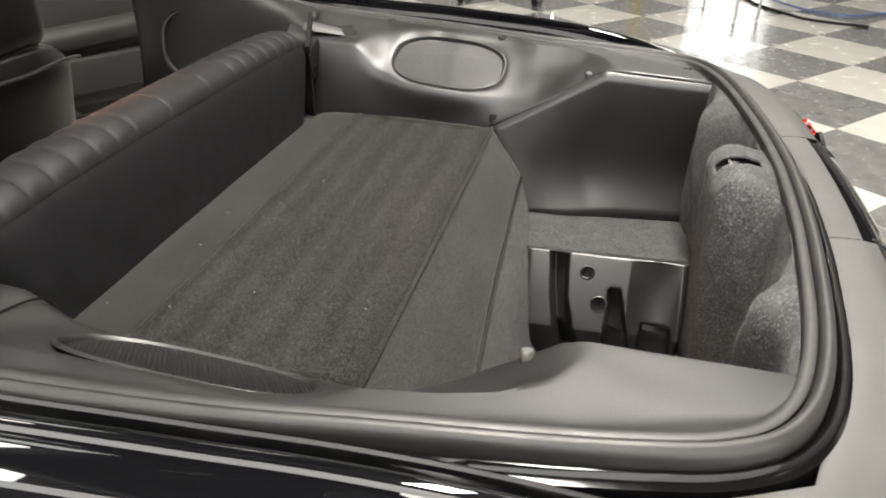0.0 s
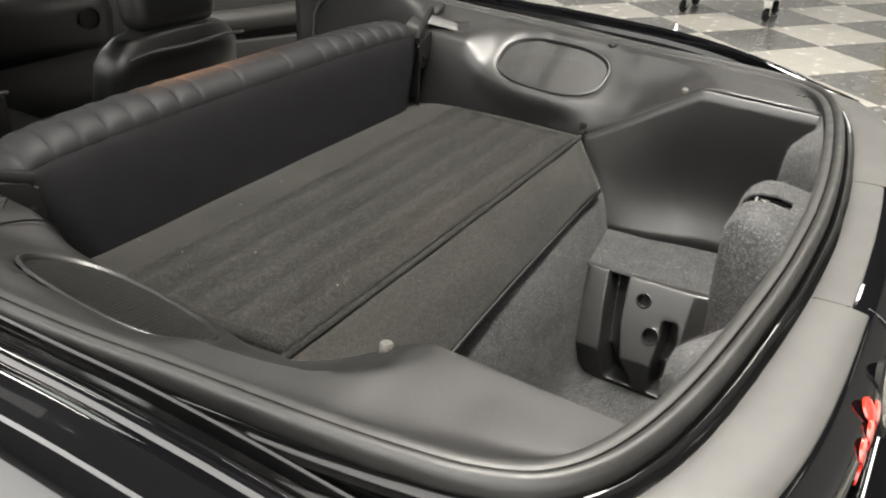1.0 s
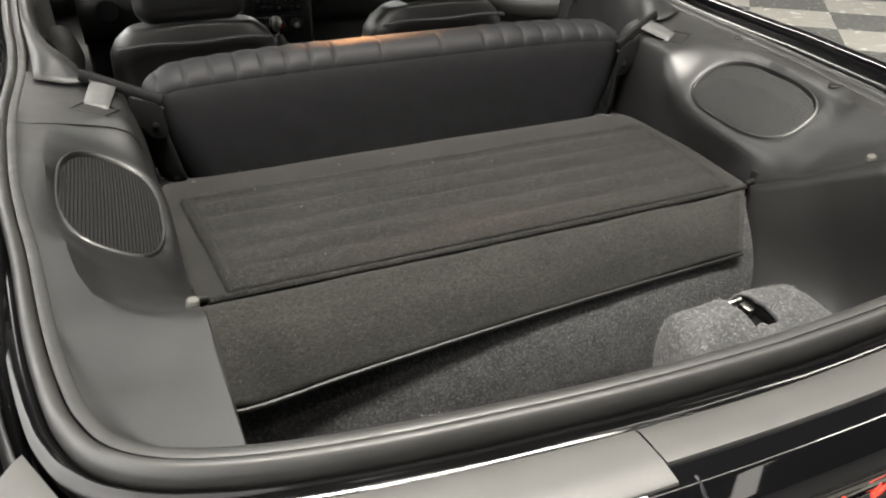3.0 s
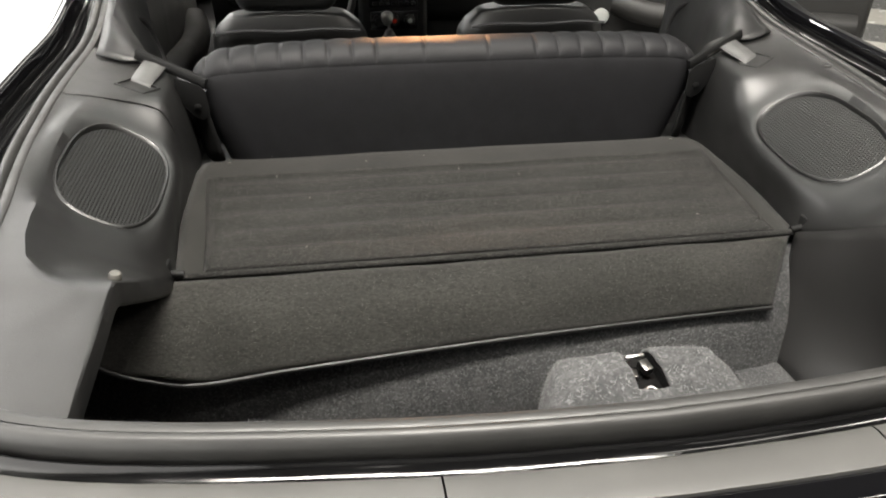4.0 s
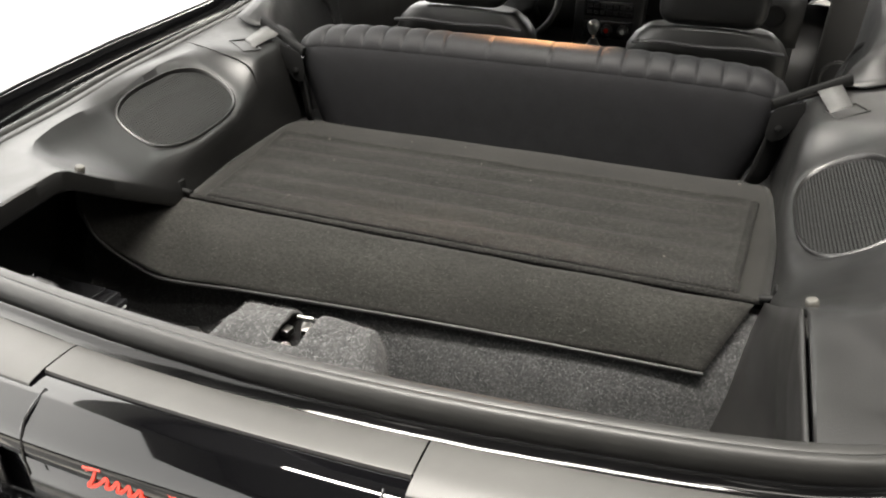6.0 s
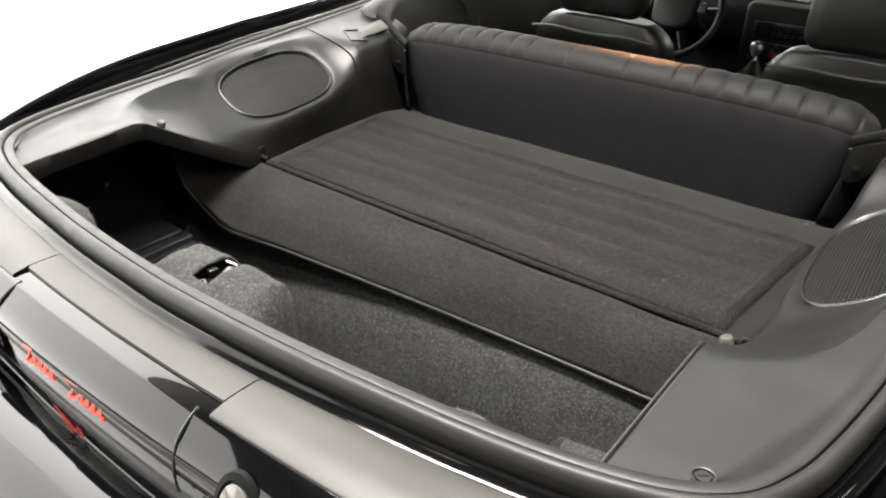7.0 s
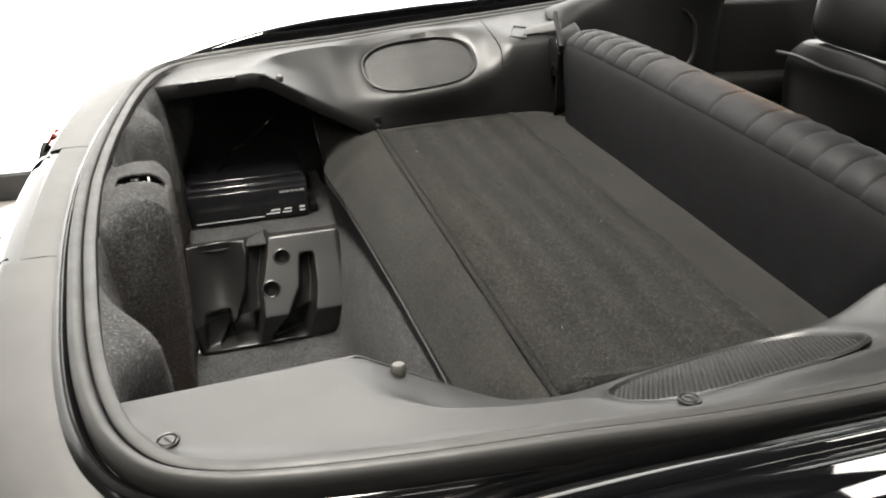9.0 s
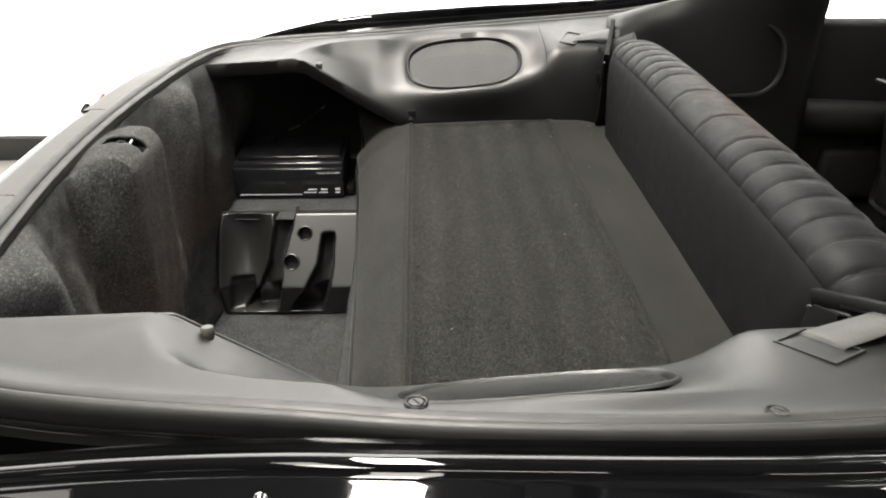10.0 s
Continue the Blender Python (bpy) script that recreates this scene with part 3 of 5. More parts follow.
def spk_frame(s):
    u = V(-math.sin(TW), math.cos(TW), 0)
    h = V(math.cos(TW), math.sin(TW), 0)
    v = h * math.cos(INC) + V(0, 0, math.sin(INC))
    U = u * math.cos(ROT) + v * math.sin(ROT)
    W = v * math.cos(ROT) - u * math.sin(ROT)
    n = W.cross(U)
    if n.z < 0:
        n = -n
    return U, W, n


def inner_edge(d):
    """The seal's crown moved inboard by d, as (y, x, z) along the side."""
    return sorted((p.y, p.x, p.z) for p in offset_xy(strip_r, -d) if p.x > 0.42)


EDGES = [inner_edge(0.0285), inner_edge(0.0285)]


def edge_x(y, g):
    out = []
    for e in EDGES:
        k = 0
        while k < len(e) - 2 and e[k + 1][0] < y:
            k += 1
        f = max(0, min(1, (y - e[k][0]) / max(1e-6, e[k + 1][0] - e[k][0])))
        out.append((e[k][1] + f * (e[k + 1][1] - e[k][1]), e[k][2] + f * (e[k + 1][2] - e[k][2])))
    return out[0][0] + g * (out[1][0] - out[0][0]), out[0][1] + g * (out[1][1] - out[0][1])


def trim_section(y):
    """Points (x, z) of the right trim from its inner edge to the seal, at y."""
    g = max(0, min(1, (y + 0.34) / 0.22))
    lx, lz = edge_x(y, g)
    lz += -0.0015
    keys = {
        -0.500: [(0.500, 0.842), (0.502, 0.843), (0.505, 0.844), (0.508, 0.845), (0.511, 0.846), (0.514, 0.847)],
        -0.480: [(0.501, 0.843), (0.506, 0.845), (0.514, 0.846), (0.522, 0.847), (0.530, 0.849), (0.540, 0.850)],
        -0.430: [(0.503, 0.846), (0.513, 0.849), (0.530, 0.850), (0.550, 0.851), (0.570, 0.852), (0.585, 0.853)],
        -0.340: [(0.506, 0.851), (0.520, 0.854), (0.545, 0.854), (0.570, 0.855), (0.595, 0.856), (0.615, 0.857)],
        -0.275: [(0.509, 0.855), (0.515, 0.8575), (0.522, 0.858), (0.530, 0.8585), (0.540, 0.859), (0.630, 0.860)],
        -0.250: [(0.510, 0.851), (0.522, 0.8525), (0.540, 0.8545), (0.558, 0.8570), (0.582, 0.8620), (0.633, 0.8630)],
        -0.200: [(0.512, 0.820), (0.526, 0.824), (0.558, 0.832), (0.594, 0.843), (0.617, 0.8650), (0.645, 0.8660)],
        -0.150: [(0.513, 0.789), (0.526, 0.796), (0.561, 0.813), (0.604, 0.836), (0.633, 0.8672), (0.656, 0.8682)],
        -0.10: [(0.514, 0.759), (0.525, 0.770), (0.558, 0.794), (0.610, 0.830), (0.642, 0.8682), (0.662, 0.8695)],
        0.0: [(0.514, 0.702), (0.522, 0.735), (0.542, 0.775), (0.602, 0.820), (0.652, 0.8690), (0.672, 0.8715)],
        0.06: [(0.522, 0.695), (0.527, 0.742), (0.540, 0.783), (0.596, 0.821), (0.663, 0.8715), (0.684, 0.8740)],
        0.13: [(0.530, 0.690), (0.532, 0.742), (0.542, 0.787), (0.597, 0.825), (0.675, 0.8750), (0.694, 0.8775)],
        0.20: [(0.534, 0.690), (0.535, 0.742), (0.544, 0.795), (0.590, 0.832), (0.680, 0.8785), (0.703, 0.8812)],
        0.27: [(0.535, 0.690), (0.537, 0.748), (0.547, 0.810), (0.582, 0.848), (0.678, 0.8813), (0.706, 0.8850)],
        0.35: [(0.536, 0.690), (0.540, 0.770), (0.553, 0.845), (0.580, 0.869), (0.668, 0.8845), (0.706, 0.8900)],
        0.45: [(0.536, 0.690), (0.541, 0.775), (0.556, 0.852), (0.584, 0.876), (0.660, 0.8900), (0.700, 0.8985)],
        0.55: [(0.538, 0.690), (0.548, 0.780), (0.570, 0.858), (0.602, 0.885), (0.660, 0.9010), (0.698, 0.9070)],
    }
    ys = sorted(keys)
    pts = None
    for a, b in zip(ys[:-1], ys[1:]):
        if a <= y <= b:
            f = (y - a) / (b - a)
            pts = [(p[0] + f * (q[0] - p[0]), p[1] + f * (q[1] - p[1])) for p, q in zip(keys[a], keys[b])]
    k = max(0, min(1, (-0.235 - y) / 0.03))
    pts[0] = (pts[0][0], pts[0][1] + k * (pts[1][1] - 0.0008 - pts[0][1]))
    return pts + [(max(lx, pts[-1][0] + 0.002), lz)]


def quarter_trim(s):
    rows = []
    U, W, n = spk_frame(1)
    c = V(*SPK)
    for k in range(150):
        y = -0.495 + 1.04 * k / 149
        sec = trim_section(y)
        sec = [V(x, y, z) for x, z in sec]
        sec = spline(sec[:5], 5)[:-1] + spline(sec[4:], 5)
        drop = 0.028 if s < 0 else 0.007
        row = [sec[0] + V(0.004, 0, -drop - 0.006), sec[0] + V(0, 0, -drop), sec[0] + V(0, 0, -0.002)]
        for p in sec[1:]:
            # flatten round the loudspeaker
            d = p - c
            u, w, h = d.dot(U), d.dot(W), d.dot(n)
            r = (abs(u / 0.142) ** 2.6 + abs(w / 0.079) ** 2.6) ** (1 / 2.6)
            f = max(0, min(1, (1.6 - r) / 0.6))
            f = f * f * (3 - 2 * f)
            k2 = max(0, min(1, (0.97 - r) / 0.05))
            row.append(p - n * (h * f + 0.018 * k2))
        row.append(row[-1] + V(0.0005, 0, -0.003))
        row.append(row[-2] + V(0.0, 0, -0.012))
        rows.append(row)
    bm = grid(rows)
    ncol = len(rows[0])
    bm.verts.ensure_lookup_table()
    soft = [v for k, v in enumerate(bm.verts) if 4 < k % ncol < ncol - 4 and (k % ncol != 22 or v.co.y > 0.30 or v.co.y < -0.262) and 0 < k // ncol < len(rows) - 1]
    # soften along the length
    for _ in range(6):
        bmesh.ops.smooth_vert(bm, verts=soft, factor=0.35, use_axis_x=True, use_axis_y=True, use_axis_z=True)
    tr = part("quarter_trim", mirror(bm, s), M_TRIM, car, "black grained plastic quarter trim with loudspeaker", thick=0.004, up=True)
    # loudspeaker: recessed seat, rim and mesh
    M4 = Matrix((U, W, n)).transposed().to_4x4()
    M4.translation = c
    rows = []
    for k, (gx, gz) in enumerate(((1.05, -0.004), (1.03, -0.0008), (1.01, -0.0003), (0.995, -0.0018), (0.975, -0.006), (0.955, -0.013))):
        rows.append([M4 @ V(x * gx, y * (gx if k else 1.05), gz) for x, y in oval(0.137, 0.0745, 64)])
    part("speaker_rim", mirror(grid(rows, True), s), M_TRIM, tr)
    def grille_z(x, y, f2):
        return -0.0065 - 0.003 * (y / 0.0735) + 0.003 * (1 - f2)
    bm = bmesh.new()
    pitch = 0.0058
    for j in range(-16, 17):
        for i in range(-28, 29):
            cx, cy = (i + 0.5 * (j % 2)) * pitch, j * pitch * 0.866
            f2 = (abs(cx / 0.136) ** 2.67 + abs(cy / 0.0735) ** 2.67) ** 0.75
            if f2 > 1.0:
                continue
            out, mid, low = [], [], []
            for q in range(6):
                a = math.pi / 6 + q * math.pi / 3
                ox, oy = cx + pitch / 1.732 * math.cos(a), cy + pitch / 1.732 * math.sin(a)
                ix, iy = cx + pitch * 0.34 * math.cos(a), cy + pitch * 0.34 * math.sin(a)
                z = grille_z(cx, cy, f2)
                out.append(bm.verts.new((ox, oy, z + 0.0001)))
                mid.append(bm.verts.new((ix, iy, z - 0.0002)))
                low.append(bm.verts.new((ix, iy, z - 0.0018)))
            for q in range(6):
                r = (q + 1) % 6
                bm.faces.new((out[q], out[r], mid[r], mid[q]))
                bm.faces.new((mid[q], mid[r], low[r], low[q]))
    g = part("speaker_grille", bm, M_GRILLE, tr, "black perforated loudspeaker grille")
    rows = []
    for f in (1.0, 0.6, 0.02):
        rows.append([V(x * f, y * f, -0.016 - 0.003 * (y * f / 0.0735)) for x, y in oval(0.139, 0.0765, 64)])
    # near-black sheet: the darkness behind the holes is put into its colour
    cone = part("speaker_backing", grid(rows, True), M_VOID, tr)
    flip = Matrix.Diagonal((s, 1, 1))
    gm = Matrix((s * (flip @ U), flip @ W, flip @ n)).transposed().to_4x4()
    gm.translation = (c.x * s, c.y, c.z)
    g.matrix_basis = gm
    cone.matrix_basis = gm
    # rubber stop on the sloping edge
    m = axes(V(0.522 * s, -0.217, 0.833), (1, 0, 0), (-0.25 * s, 0, 1))
    part("rubber_stop", lathe([(0.0065, -0.004), (0.0075, 0.002), (0.0075, 0.008), (0.006, 0.0105), (0.002, 0.011)], 14, m), M_KNOB, tr, "small grey rubber stop")
    # pivot pin for the board
    part("pivot_pin", tube([(0.498 * s, -0.004, 0.705), (0.522 * s, -0.004, 0.708)], 0.006, 10, 2), M_BLACK, tr)
    part("pivot_clip", box(min(0.516 * s, 0.532 * s), max(0.516 * s, 0.532 * s), -0.012, 0.008, 0.704, 0.728, 0.003), M_BLACK, tr)
    # trim screws
    for x, y in ((0.573, -0.433), (0.678, 0.007), (0.716, 0.306)) if s > 0 else ():
        sec = trim_section(y)
        z, slope = max((a[1] + (b[1] - a[1]) * (x - a[0]) / (b[0] - a[0]), (b[1] - a[1]) / (b[0] - a[0])) for a, b in zip(sec[:-1], sec[1:]) if a[0] <= x <= b[0])
        m = axes(V(x * s, y, z + 0.0008), (1, 0, 0), (-slope * s, 0, 1))
        sc = part("trim_screw", lathe([(0.0105, -0.002), (0.0105, 0.0006), (0.0098, 0.0014), (0.0086, 0.0010), (0.0078, -0.0008), (0.0070, -0.0008), (0.0062, 0.0010), (0.0005, 0.0013)], 24, m), M_TRIM, tr, "round plastic trim fastener")
        part("screw_slot", box(-0.0045, 0.0045, -0.0009, 0.0009, 0.0008, 0.0016, 0, 1, m @ pose(0, 0, 0, 0, 0, 35)), M_BLACK, sc)
    # seat belt: bezel on the trim, guide bar at the seat, webbing between
    m = axes(V(0.614 * s, 0.390, 0.8775), (1, 0.6 * s, 0.18 * s), (-0.17 * s, -0.1, 1))
    bz = []
    for gx, gz in ((1.0, 0.0), (0.97, 0.003), (0.88, 0.003), (0.86, -0.004)):
        bz.append([m @ V(x * gx, y * gx, gz) for x, y in ((-0.030, -0.022), (0.034, -0.020), (0.038, 0.022), (-0.026, 0.024))])
    part("belt_bezel", grid(bz, True), M_TRIM, tr)
    if s > 0:
        return tr
    sec = [V(x * s, 0.322, z + 0.0006) for x, z in trim_section(0.322)]
    part("panel_seam", sweep(spline([tuple(p) for p in sec[1:]], 6), [(-0.0006, -0.003), (0.0006, -0.003), (0.0006, 0.0002), (-0.0006, 0.0002)], up=(0.3 * -s, 0, 1)), M_CABIN, tr)
    return tr


for s in (-1, 1):
    quarter_trim(s)

# right side wall of the well, hung from the trim's inner edge
def side_wall():
    top = [(0.511, -0.002, 0.698), (0.511, -0.10, 0.755), (0.509, -0.19, 0.811), (0.506, -0.250, 0.848), (0.506, -0.262, 0.851), (0.502, -0.36, 0.846), (0.497, -0.495, 0.839)]
    bot = [(0.462, -0.085, 0.51), (0.466, -0.115, 0.50), (0.474, -0.19, 0.497), (0.488, -0.27, 0.497), (0.50, -0.35, 0.497), (0.515, -0.495, 0.497)]
    A, B = resample(top, 60), resample(bot, 60)
    rows = []
    for a, b in zip(A, B):
        row = []
        for k in range(15):
            f = k / 14
            p = a.lerp(b, f)
            p.x += (0.030 * math.sin(math.pi * f) - 0.012 * math.sin(2 * math.pi * f)) * max(0, min(1, (-0.03 - a.y) / 0.16))
            row.append(p)
        rows.append(row)
    part("side_wall_panel", grid(rows), M_WALL, car, "smooth black plastic side panel of the well", thick=0.003)


side_wall()

# ---------------------------------------------------------------- carpeted well
well = thing("well_carpet", "grey-black flecked carpet lining of the boot well", "carpet")


def bumpy(bm, amp, scale):
    for v in bm.verts:
        n = noise.noise(v.co * scale)
        m = noise.noise(v.co * scale * 2.7 + V(5, 1, 3))
        v.co += V(n, m, n * 0.5 + m * 0.5) * amp
    return bm


def surface(rows_pts, n1, n2):
    rows = [resample(r, n2) for r in rows_pts]
    cols = list(zip(*rows))
    cols = [resample([tuple(p) for p in c], n1) for c in cols]
    return list(zip(*cols))


def well_lining():
    # front wall under the board
    rows = surface([[(-0.72, 0.0, 0.68), (-0.3, 0.0, 0.68), (0.3, 0.0, 0.68), (0.53, 0.0, 0.68)],
                    [(-0.72, -0.06, 0.60), (-0.3, -0.085, 0.60), (0.3, -0.085, 0.60), (0.53, -0.065, 0.60)],
                    [(-0.72, -0.10, 0.50), (-0.3, -0.125, 0.50), (0.3, -0.125, 0.50), (0.53, -0.10, 0.50)],
                    [(-0.72, -0.12, 0.38), (-0.3, -0.143, 0.38), (0.3, -0.143, 0.38), (0.5, -0.13, 0.38)],
                    [(-0.72, -0.13, 0.27), (-0.3, -0.16, 0.27), (0.3, -0.16, 0.27), (0.5, -0.14, 0.27)],
                    [(-0.72, -0.17, 0.25), (-0.3, -0.20, 0.25), (0.3, -0.20, 0.25), (0.5, -0.18, 0.25)]], 30, 50)
    o = part("front_lining", bumpy(grid(rows), 0.003, 9), M_WELL, well, thick=0.004, facing=(0, -1, 0.3))
    fibres(o, well, 45000, 0.006, 0.0007, M_PILE_WELL, 1)
    # floor
    rows = surface([[(-0.36, -0.14, 0.255), (0.0, -0.14, 0.25), (0.36, -0.14, 0.255)], [(-0.36, -0.34, 0.252), (0.0, -0.34, 0.248), (0.36, -0.34, 0.252)], [(-0.36, -0.53, 0.258), (0.0, -0.53, 0.252), (0.36, -0.53, 0.258)]], 20, 30)
    o = part("floor_lining", bumpy(grid(rows), 0.003, 9), M_WELL, well, thick=0.004, up=True)
    fibres(o, well, 22000, 0.006, 0.0007, M_PILE_WELL, 2)
    # ledges beside the trays
    rows = surface([[(0.30, -0.08, 0.498), (0.40, -0.08, 0.505), (0.55, -0.08, 0.505)], [(0.31, -0.3, 0.494), (0.40, -0.3, 0.498), (0.55, -0.3, 0.498)], [(0.31, -0.53, 0.494), (0.40, -0.53, 0.497), (0.55, -0.53, 0.497)]], 14, 14)
    o = part("ledge_lining", bumpy(grid(rows), 0.003, 11), M_WELL, well, thick=0.004, up=True)
    fibres(o, well, 9000, 0.005, 0.0007, M_PILE_WELL, 3)
    rows = surface([[(-0.425, -0.07, 0.484), (-0.50, -0.07, 0.488), (-0.80, -0.07, 0.488)], [(-0.43, -0.3, 0.482), (-0.5, -0.3, 0.486), (-0.80, -0.3, 0.486)], [(-0.43, -0.55, 0.482), (-0.5, -0.55, 0.486), (-0.80, -0.55, 0.486)]], 14, 14)
    o = part("ledge_lining", bumpy(grid(rows), 0.003, 11), M_WELL, well, thick=0.004, up=True)
    fibres(o, well, 9000, 0.005, 0.0007, M_PILE_WELL, 3)
    # rear wall with the latch bulge in the middle and folds beside it
    rows = []
    xs = sorted([-0.57 + 1.10 * i / 129 for i in range(130) if abs(-0.57 + 1.10 * i / 129 - 0.012) > 0.021] + [-0.0075, -0.0035, 0.004, 0.012, 0.020, 0.0275, 0.0315])
    for k in range(44):
        f = k / 43
        row = []
        for x in xs:
            back = -0.534 + 0.20 * x * x
            d = abs(x - 0.014)
            g = max(0, min(1, (0.142 - 0.02 * f - d) / 0.066))
            g = g * g * (3 - 2 * g)
            # profile of the plain wall and of the bulge: (depth, height)
            z0, y0 = 0.847 - 0.593 * f, 0.004 + 0.02 * f
            if f < 0.22:
                a = f / 0.22
                zb, yb = 0.866 + 0.002 * math.sin(a * 3) - 0.006 * a, 0.004 + 0.056 * a
            elif f < 0.36:
                a = (f - 0.22) / 0.14 * math.pi / 2
                zb, yb = 0.862 - 0.034 * (1 - math.cos(a)), 0.060 + 0.032 * math.sin(a)
            else:
                a = (f - 0.36) / 0.64
                zb, yb = 0.828 - 0.582 * a, 0.092 - 0.05 * a * a
            zb -= 0.016 * min(1, d / 0.13) ** 2 * max(0, 1 - f / 0.5) + 0.014 * max(0, 1 - f / 0.17)
            y = y0 + (yb - y0) * g
            z = z0 + (zb - z0) * g
            for cx, wd, hh, fc in ((-0.32, 0.058, 0.048, 0.16), (0.345, 0.060, 0.052, 0.16), (-0.47, 0.05, 0.020, 0.30), (0.205, 0.030, 0.028, 0.60), (-0.19, 0.032, 0.028, 0.62)):
                q = math.exp(-((x - cx - 0.07 * (f - 0.3) * (1 if cx < 0 else -1)) / wd) ** 2) * math.exp(-((f - fc) / 0.30) ** 2)
                y += hh * q * (1 - g) * min(1, f / 0.05) ** 0.5
            row.append(V(x, back + y, z))
        rows.append(row)
    top = [p + V(0, -0.022, -0.004) for p in rows[0]]
    bm = bumpy(grid([top] + rows), 0.003, 12)
    n = len(xs)
    a, b = xs.index(-0.0035), xs.index(0.0275)
    bm.faces.ensure_lookup_table()
    # the slot for the latch
    gone = [bm.faces[r * (n - 1) + c] for r in range(4, 15) for c in range(a, b)]
    bmesh.ops.delete(bm, geom=gone, context="FACES")
    o = part("rear_lining", bm, M_WELL, well, thick=0.004, facing=(0, 1, 0.4))
    fibres(o, well, 55000, 0.006, 0.0007, M_PILE_WELL, 4, low=0.836)
    # carpet tucked round the corner towards the disc changer
    rows = surface([[(-0.54, -0.482, 0.835), (-0.59, -0.468, 0.830), (-0.64, -0.438, 0.815), (-0.705, -0.418, 0.790)],
                    [(-0.54, -0.474, 0.76), (-0.58, -0.462, 0.76), (-0.62, -0.425, 0.755), (-0.70, -0.414, 0.730)],
                    [(-0.54, -0.470, 0.69), (-0.58, -0.456, 0.69), (-0.625, -0.432, 0.685), (-0.70, -0.428, 0.660)],
                    [(-0.54, -0.468, 0.60), (-0.58, -0.463, 0.60), (-0.62, -0.464, 0.60), (-0.665, -0.464, 0.588)],
                    [(-0.54, -0.472, 0.49), (-0.565, -0.480, 0.49), (-0.585, -0.494, 0.49), (-0.605, -0.510, 0.49)]], 24, 24)
    o = part("corner_lining", bumpy(grid(rows), 0.003, 14), M_WELL, well, thick=0.004, facing=(0.4, 1, 0.2))
    fibres(o, well, 6000, 0.006, 0.0007, M_PILE_WELL, 9)


well_lining()

# latch set in the bulge
latch = thing("hatch_latch", "black hatch latch with bright catch in its carpet slot", "latch")
part("latch_case", box(-0.012, 0.036, -0.530, -0.448, 0.80, 0.842, 0.002), M_VOID, latch, "dark latch housing inside the slot")
part("latch_case_wall", box(-0.010, -0.006, -0.528, -0.452, 0.84, 0.853), M_VOID, latch)
part("latch_case_wall", box(0.030, 0.034, -0.528, -0.452, 0.84, 0.853), M_VOID, latch)
part("latch_catch", box(-0.009, 0.009, -0.0016, 0.0016, -0.001, 0.003, 0.001, 2, pose(0.012, -0.466, 0.856, 20, 0, 6)), M_STEEL, latch, "bright steel latch catch")
part("latch_tongue", box(-0.006, 0.004, -0.007, 0.007, -0.002, 0.006, 0.0015, 2, pose(0.020, -0.476, 0.850, 10, 0, 15)), M_DARKSTEEL, latch)
part("latch_pawl", box(-0.005, 0.004, -0.006, 0.006, -0.002, 0.006, 0.0015, 2, pose(0.003, -0.487, 0.850, 0, 0, -10)), M_DARKSTEEL, latch)
part("latch_spring", tube([(0.000, -0.515, 0.847), (0.012, -0.505, 0.852), (0.024, -0.515, 0.848)], 0.0018, 8, 6), M_DARKSTEEL, latch)

# ---------------------------------------------------------------- moulded trays


def tray(name, s, xt, xb, slots, label, bowl, holes):
    """A steep moulded panel: its face runs from the ledge edge at xt down to xb, then drops to the floor."""
    t = thing(name, label, "tray")
    zt, zm, zb = 0.492, 0.345, 0.258
    n, m = 150, 90
    rows = []
    for k in range(n + 1):
        y = -0.128 - 0.35 * k / n
        row = []
        end = min(1, min(y + 0.478, -0.128 - y) / 0.012)
        for j in range(m + 1):
            f = j / m
            if f < 0.12:
                g = f / 0.12
                x, z = xt + 0.03 - 0.03 * g, zt + 0.006 * math.sin(math.pi * g * 0.5)
            elif f < 0.68:
                g = (f - 0.12) / 0.56
                x, z = xt + (xb - xt) * g, zt + 0.006 + (zm - zt - 0.006) * g
            else:
                g = (f - 0.68) / 0.32
                x, z = xb + 0.020 * g ** 0.6, zm + (zb - zm) * g
            x += 0.006 * (1 - end) ** 2
            for run, dep in slots:
                if f < run[0][0] - 0.04 or f > run[-1][0]:
                    continue
                a = run[0]
                c, hw = a[1], a[2]
                for a, b in zip(run[:-1], run[1:]):
                    if a[0] <= f <= b[0]:
                        q = (f - a[0]) / (b[0] - a[0])
                        c, hw = a[1] + q * (b[1] - a[1]), a[2] + q * (b[2] - a[2])
                e = min(1, max(0, (hw - abs(y - c)) / 0.007)) * min(1, max(0, (f - run[0][0] + 0.04) / 0.04)) * min(1, max(0, (run[-1][0] - f) / 0.03))
                e = e * e * (3 - 2 * e)
                # the slot's own floor leans to one side
                tilt = 0.75 + 0.35 * max(-1, min(1, (y - c) / hw))
                x += dep * e * tilt
                z -= dep * 0.2 * e
            # hollow beside the ribs
            e = max(0, 1 - ((y - bowl[0]) / bowl[1]) ** 2) * max(0, 1 - ((f - 0.52) / 0.42) ** 2)
            x += bowl[2] * e ** 0.8
            z -= bowl[2] * 0.35 * e
            row.append(V(x * s, y, z))
        rows.append(row)
    bm = grid(rows)
    gone = [q for q in bm.faces if any((q.calc_center_median() - V(hx * s, hy, hz)).length < hr * 0.97 for hx, hy, hz, hr in holes)]
    bmesh.ops.delete(bm, geom=gone, context="FACES")
    for _ in range(2):
        bmesh.ops.smooth_vert(bm, verts=[v for v in bm.verts if not v.is_boundary], factor=0.4, use_axis_x=True, use_axis_y=True, use_axis_z=True)
    face = part("moulded_face", bm, M_TRAY, t, thick=0.0025)
    return t, face


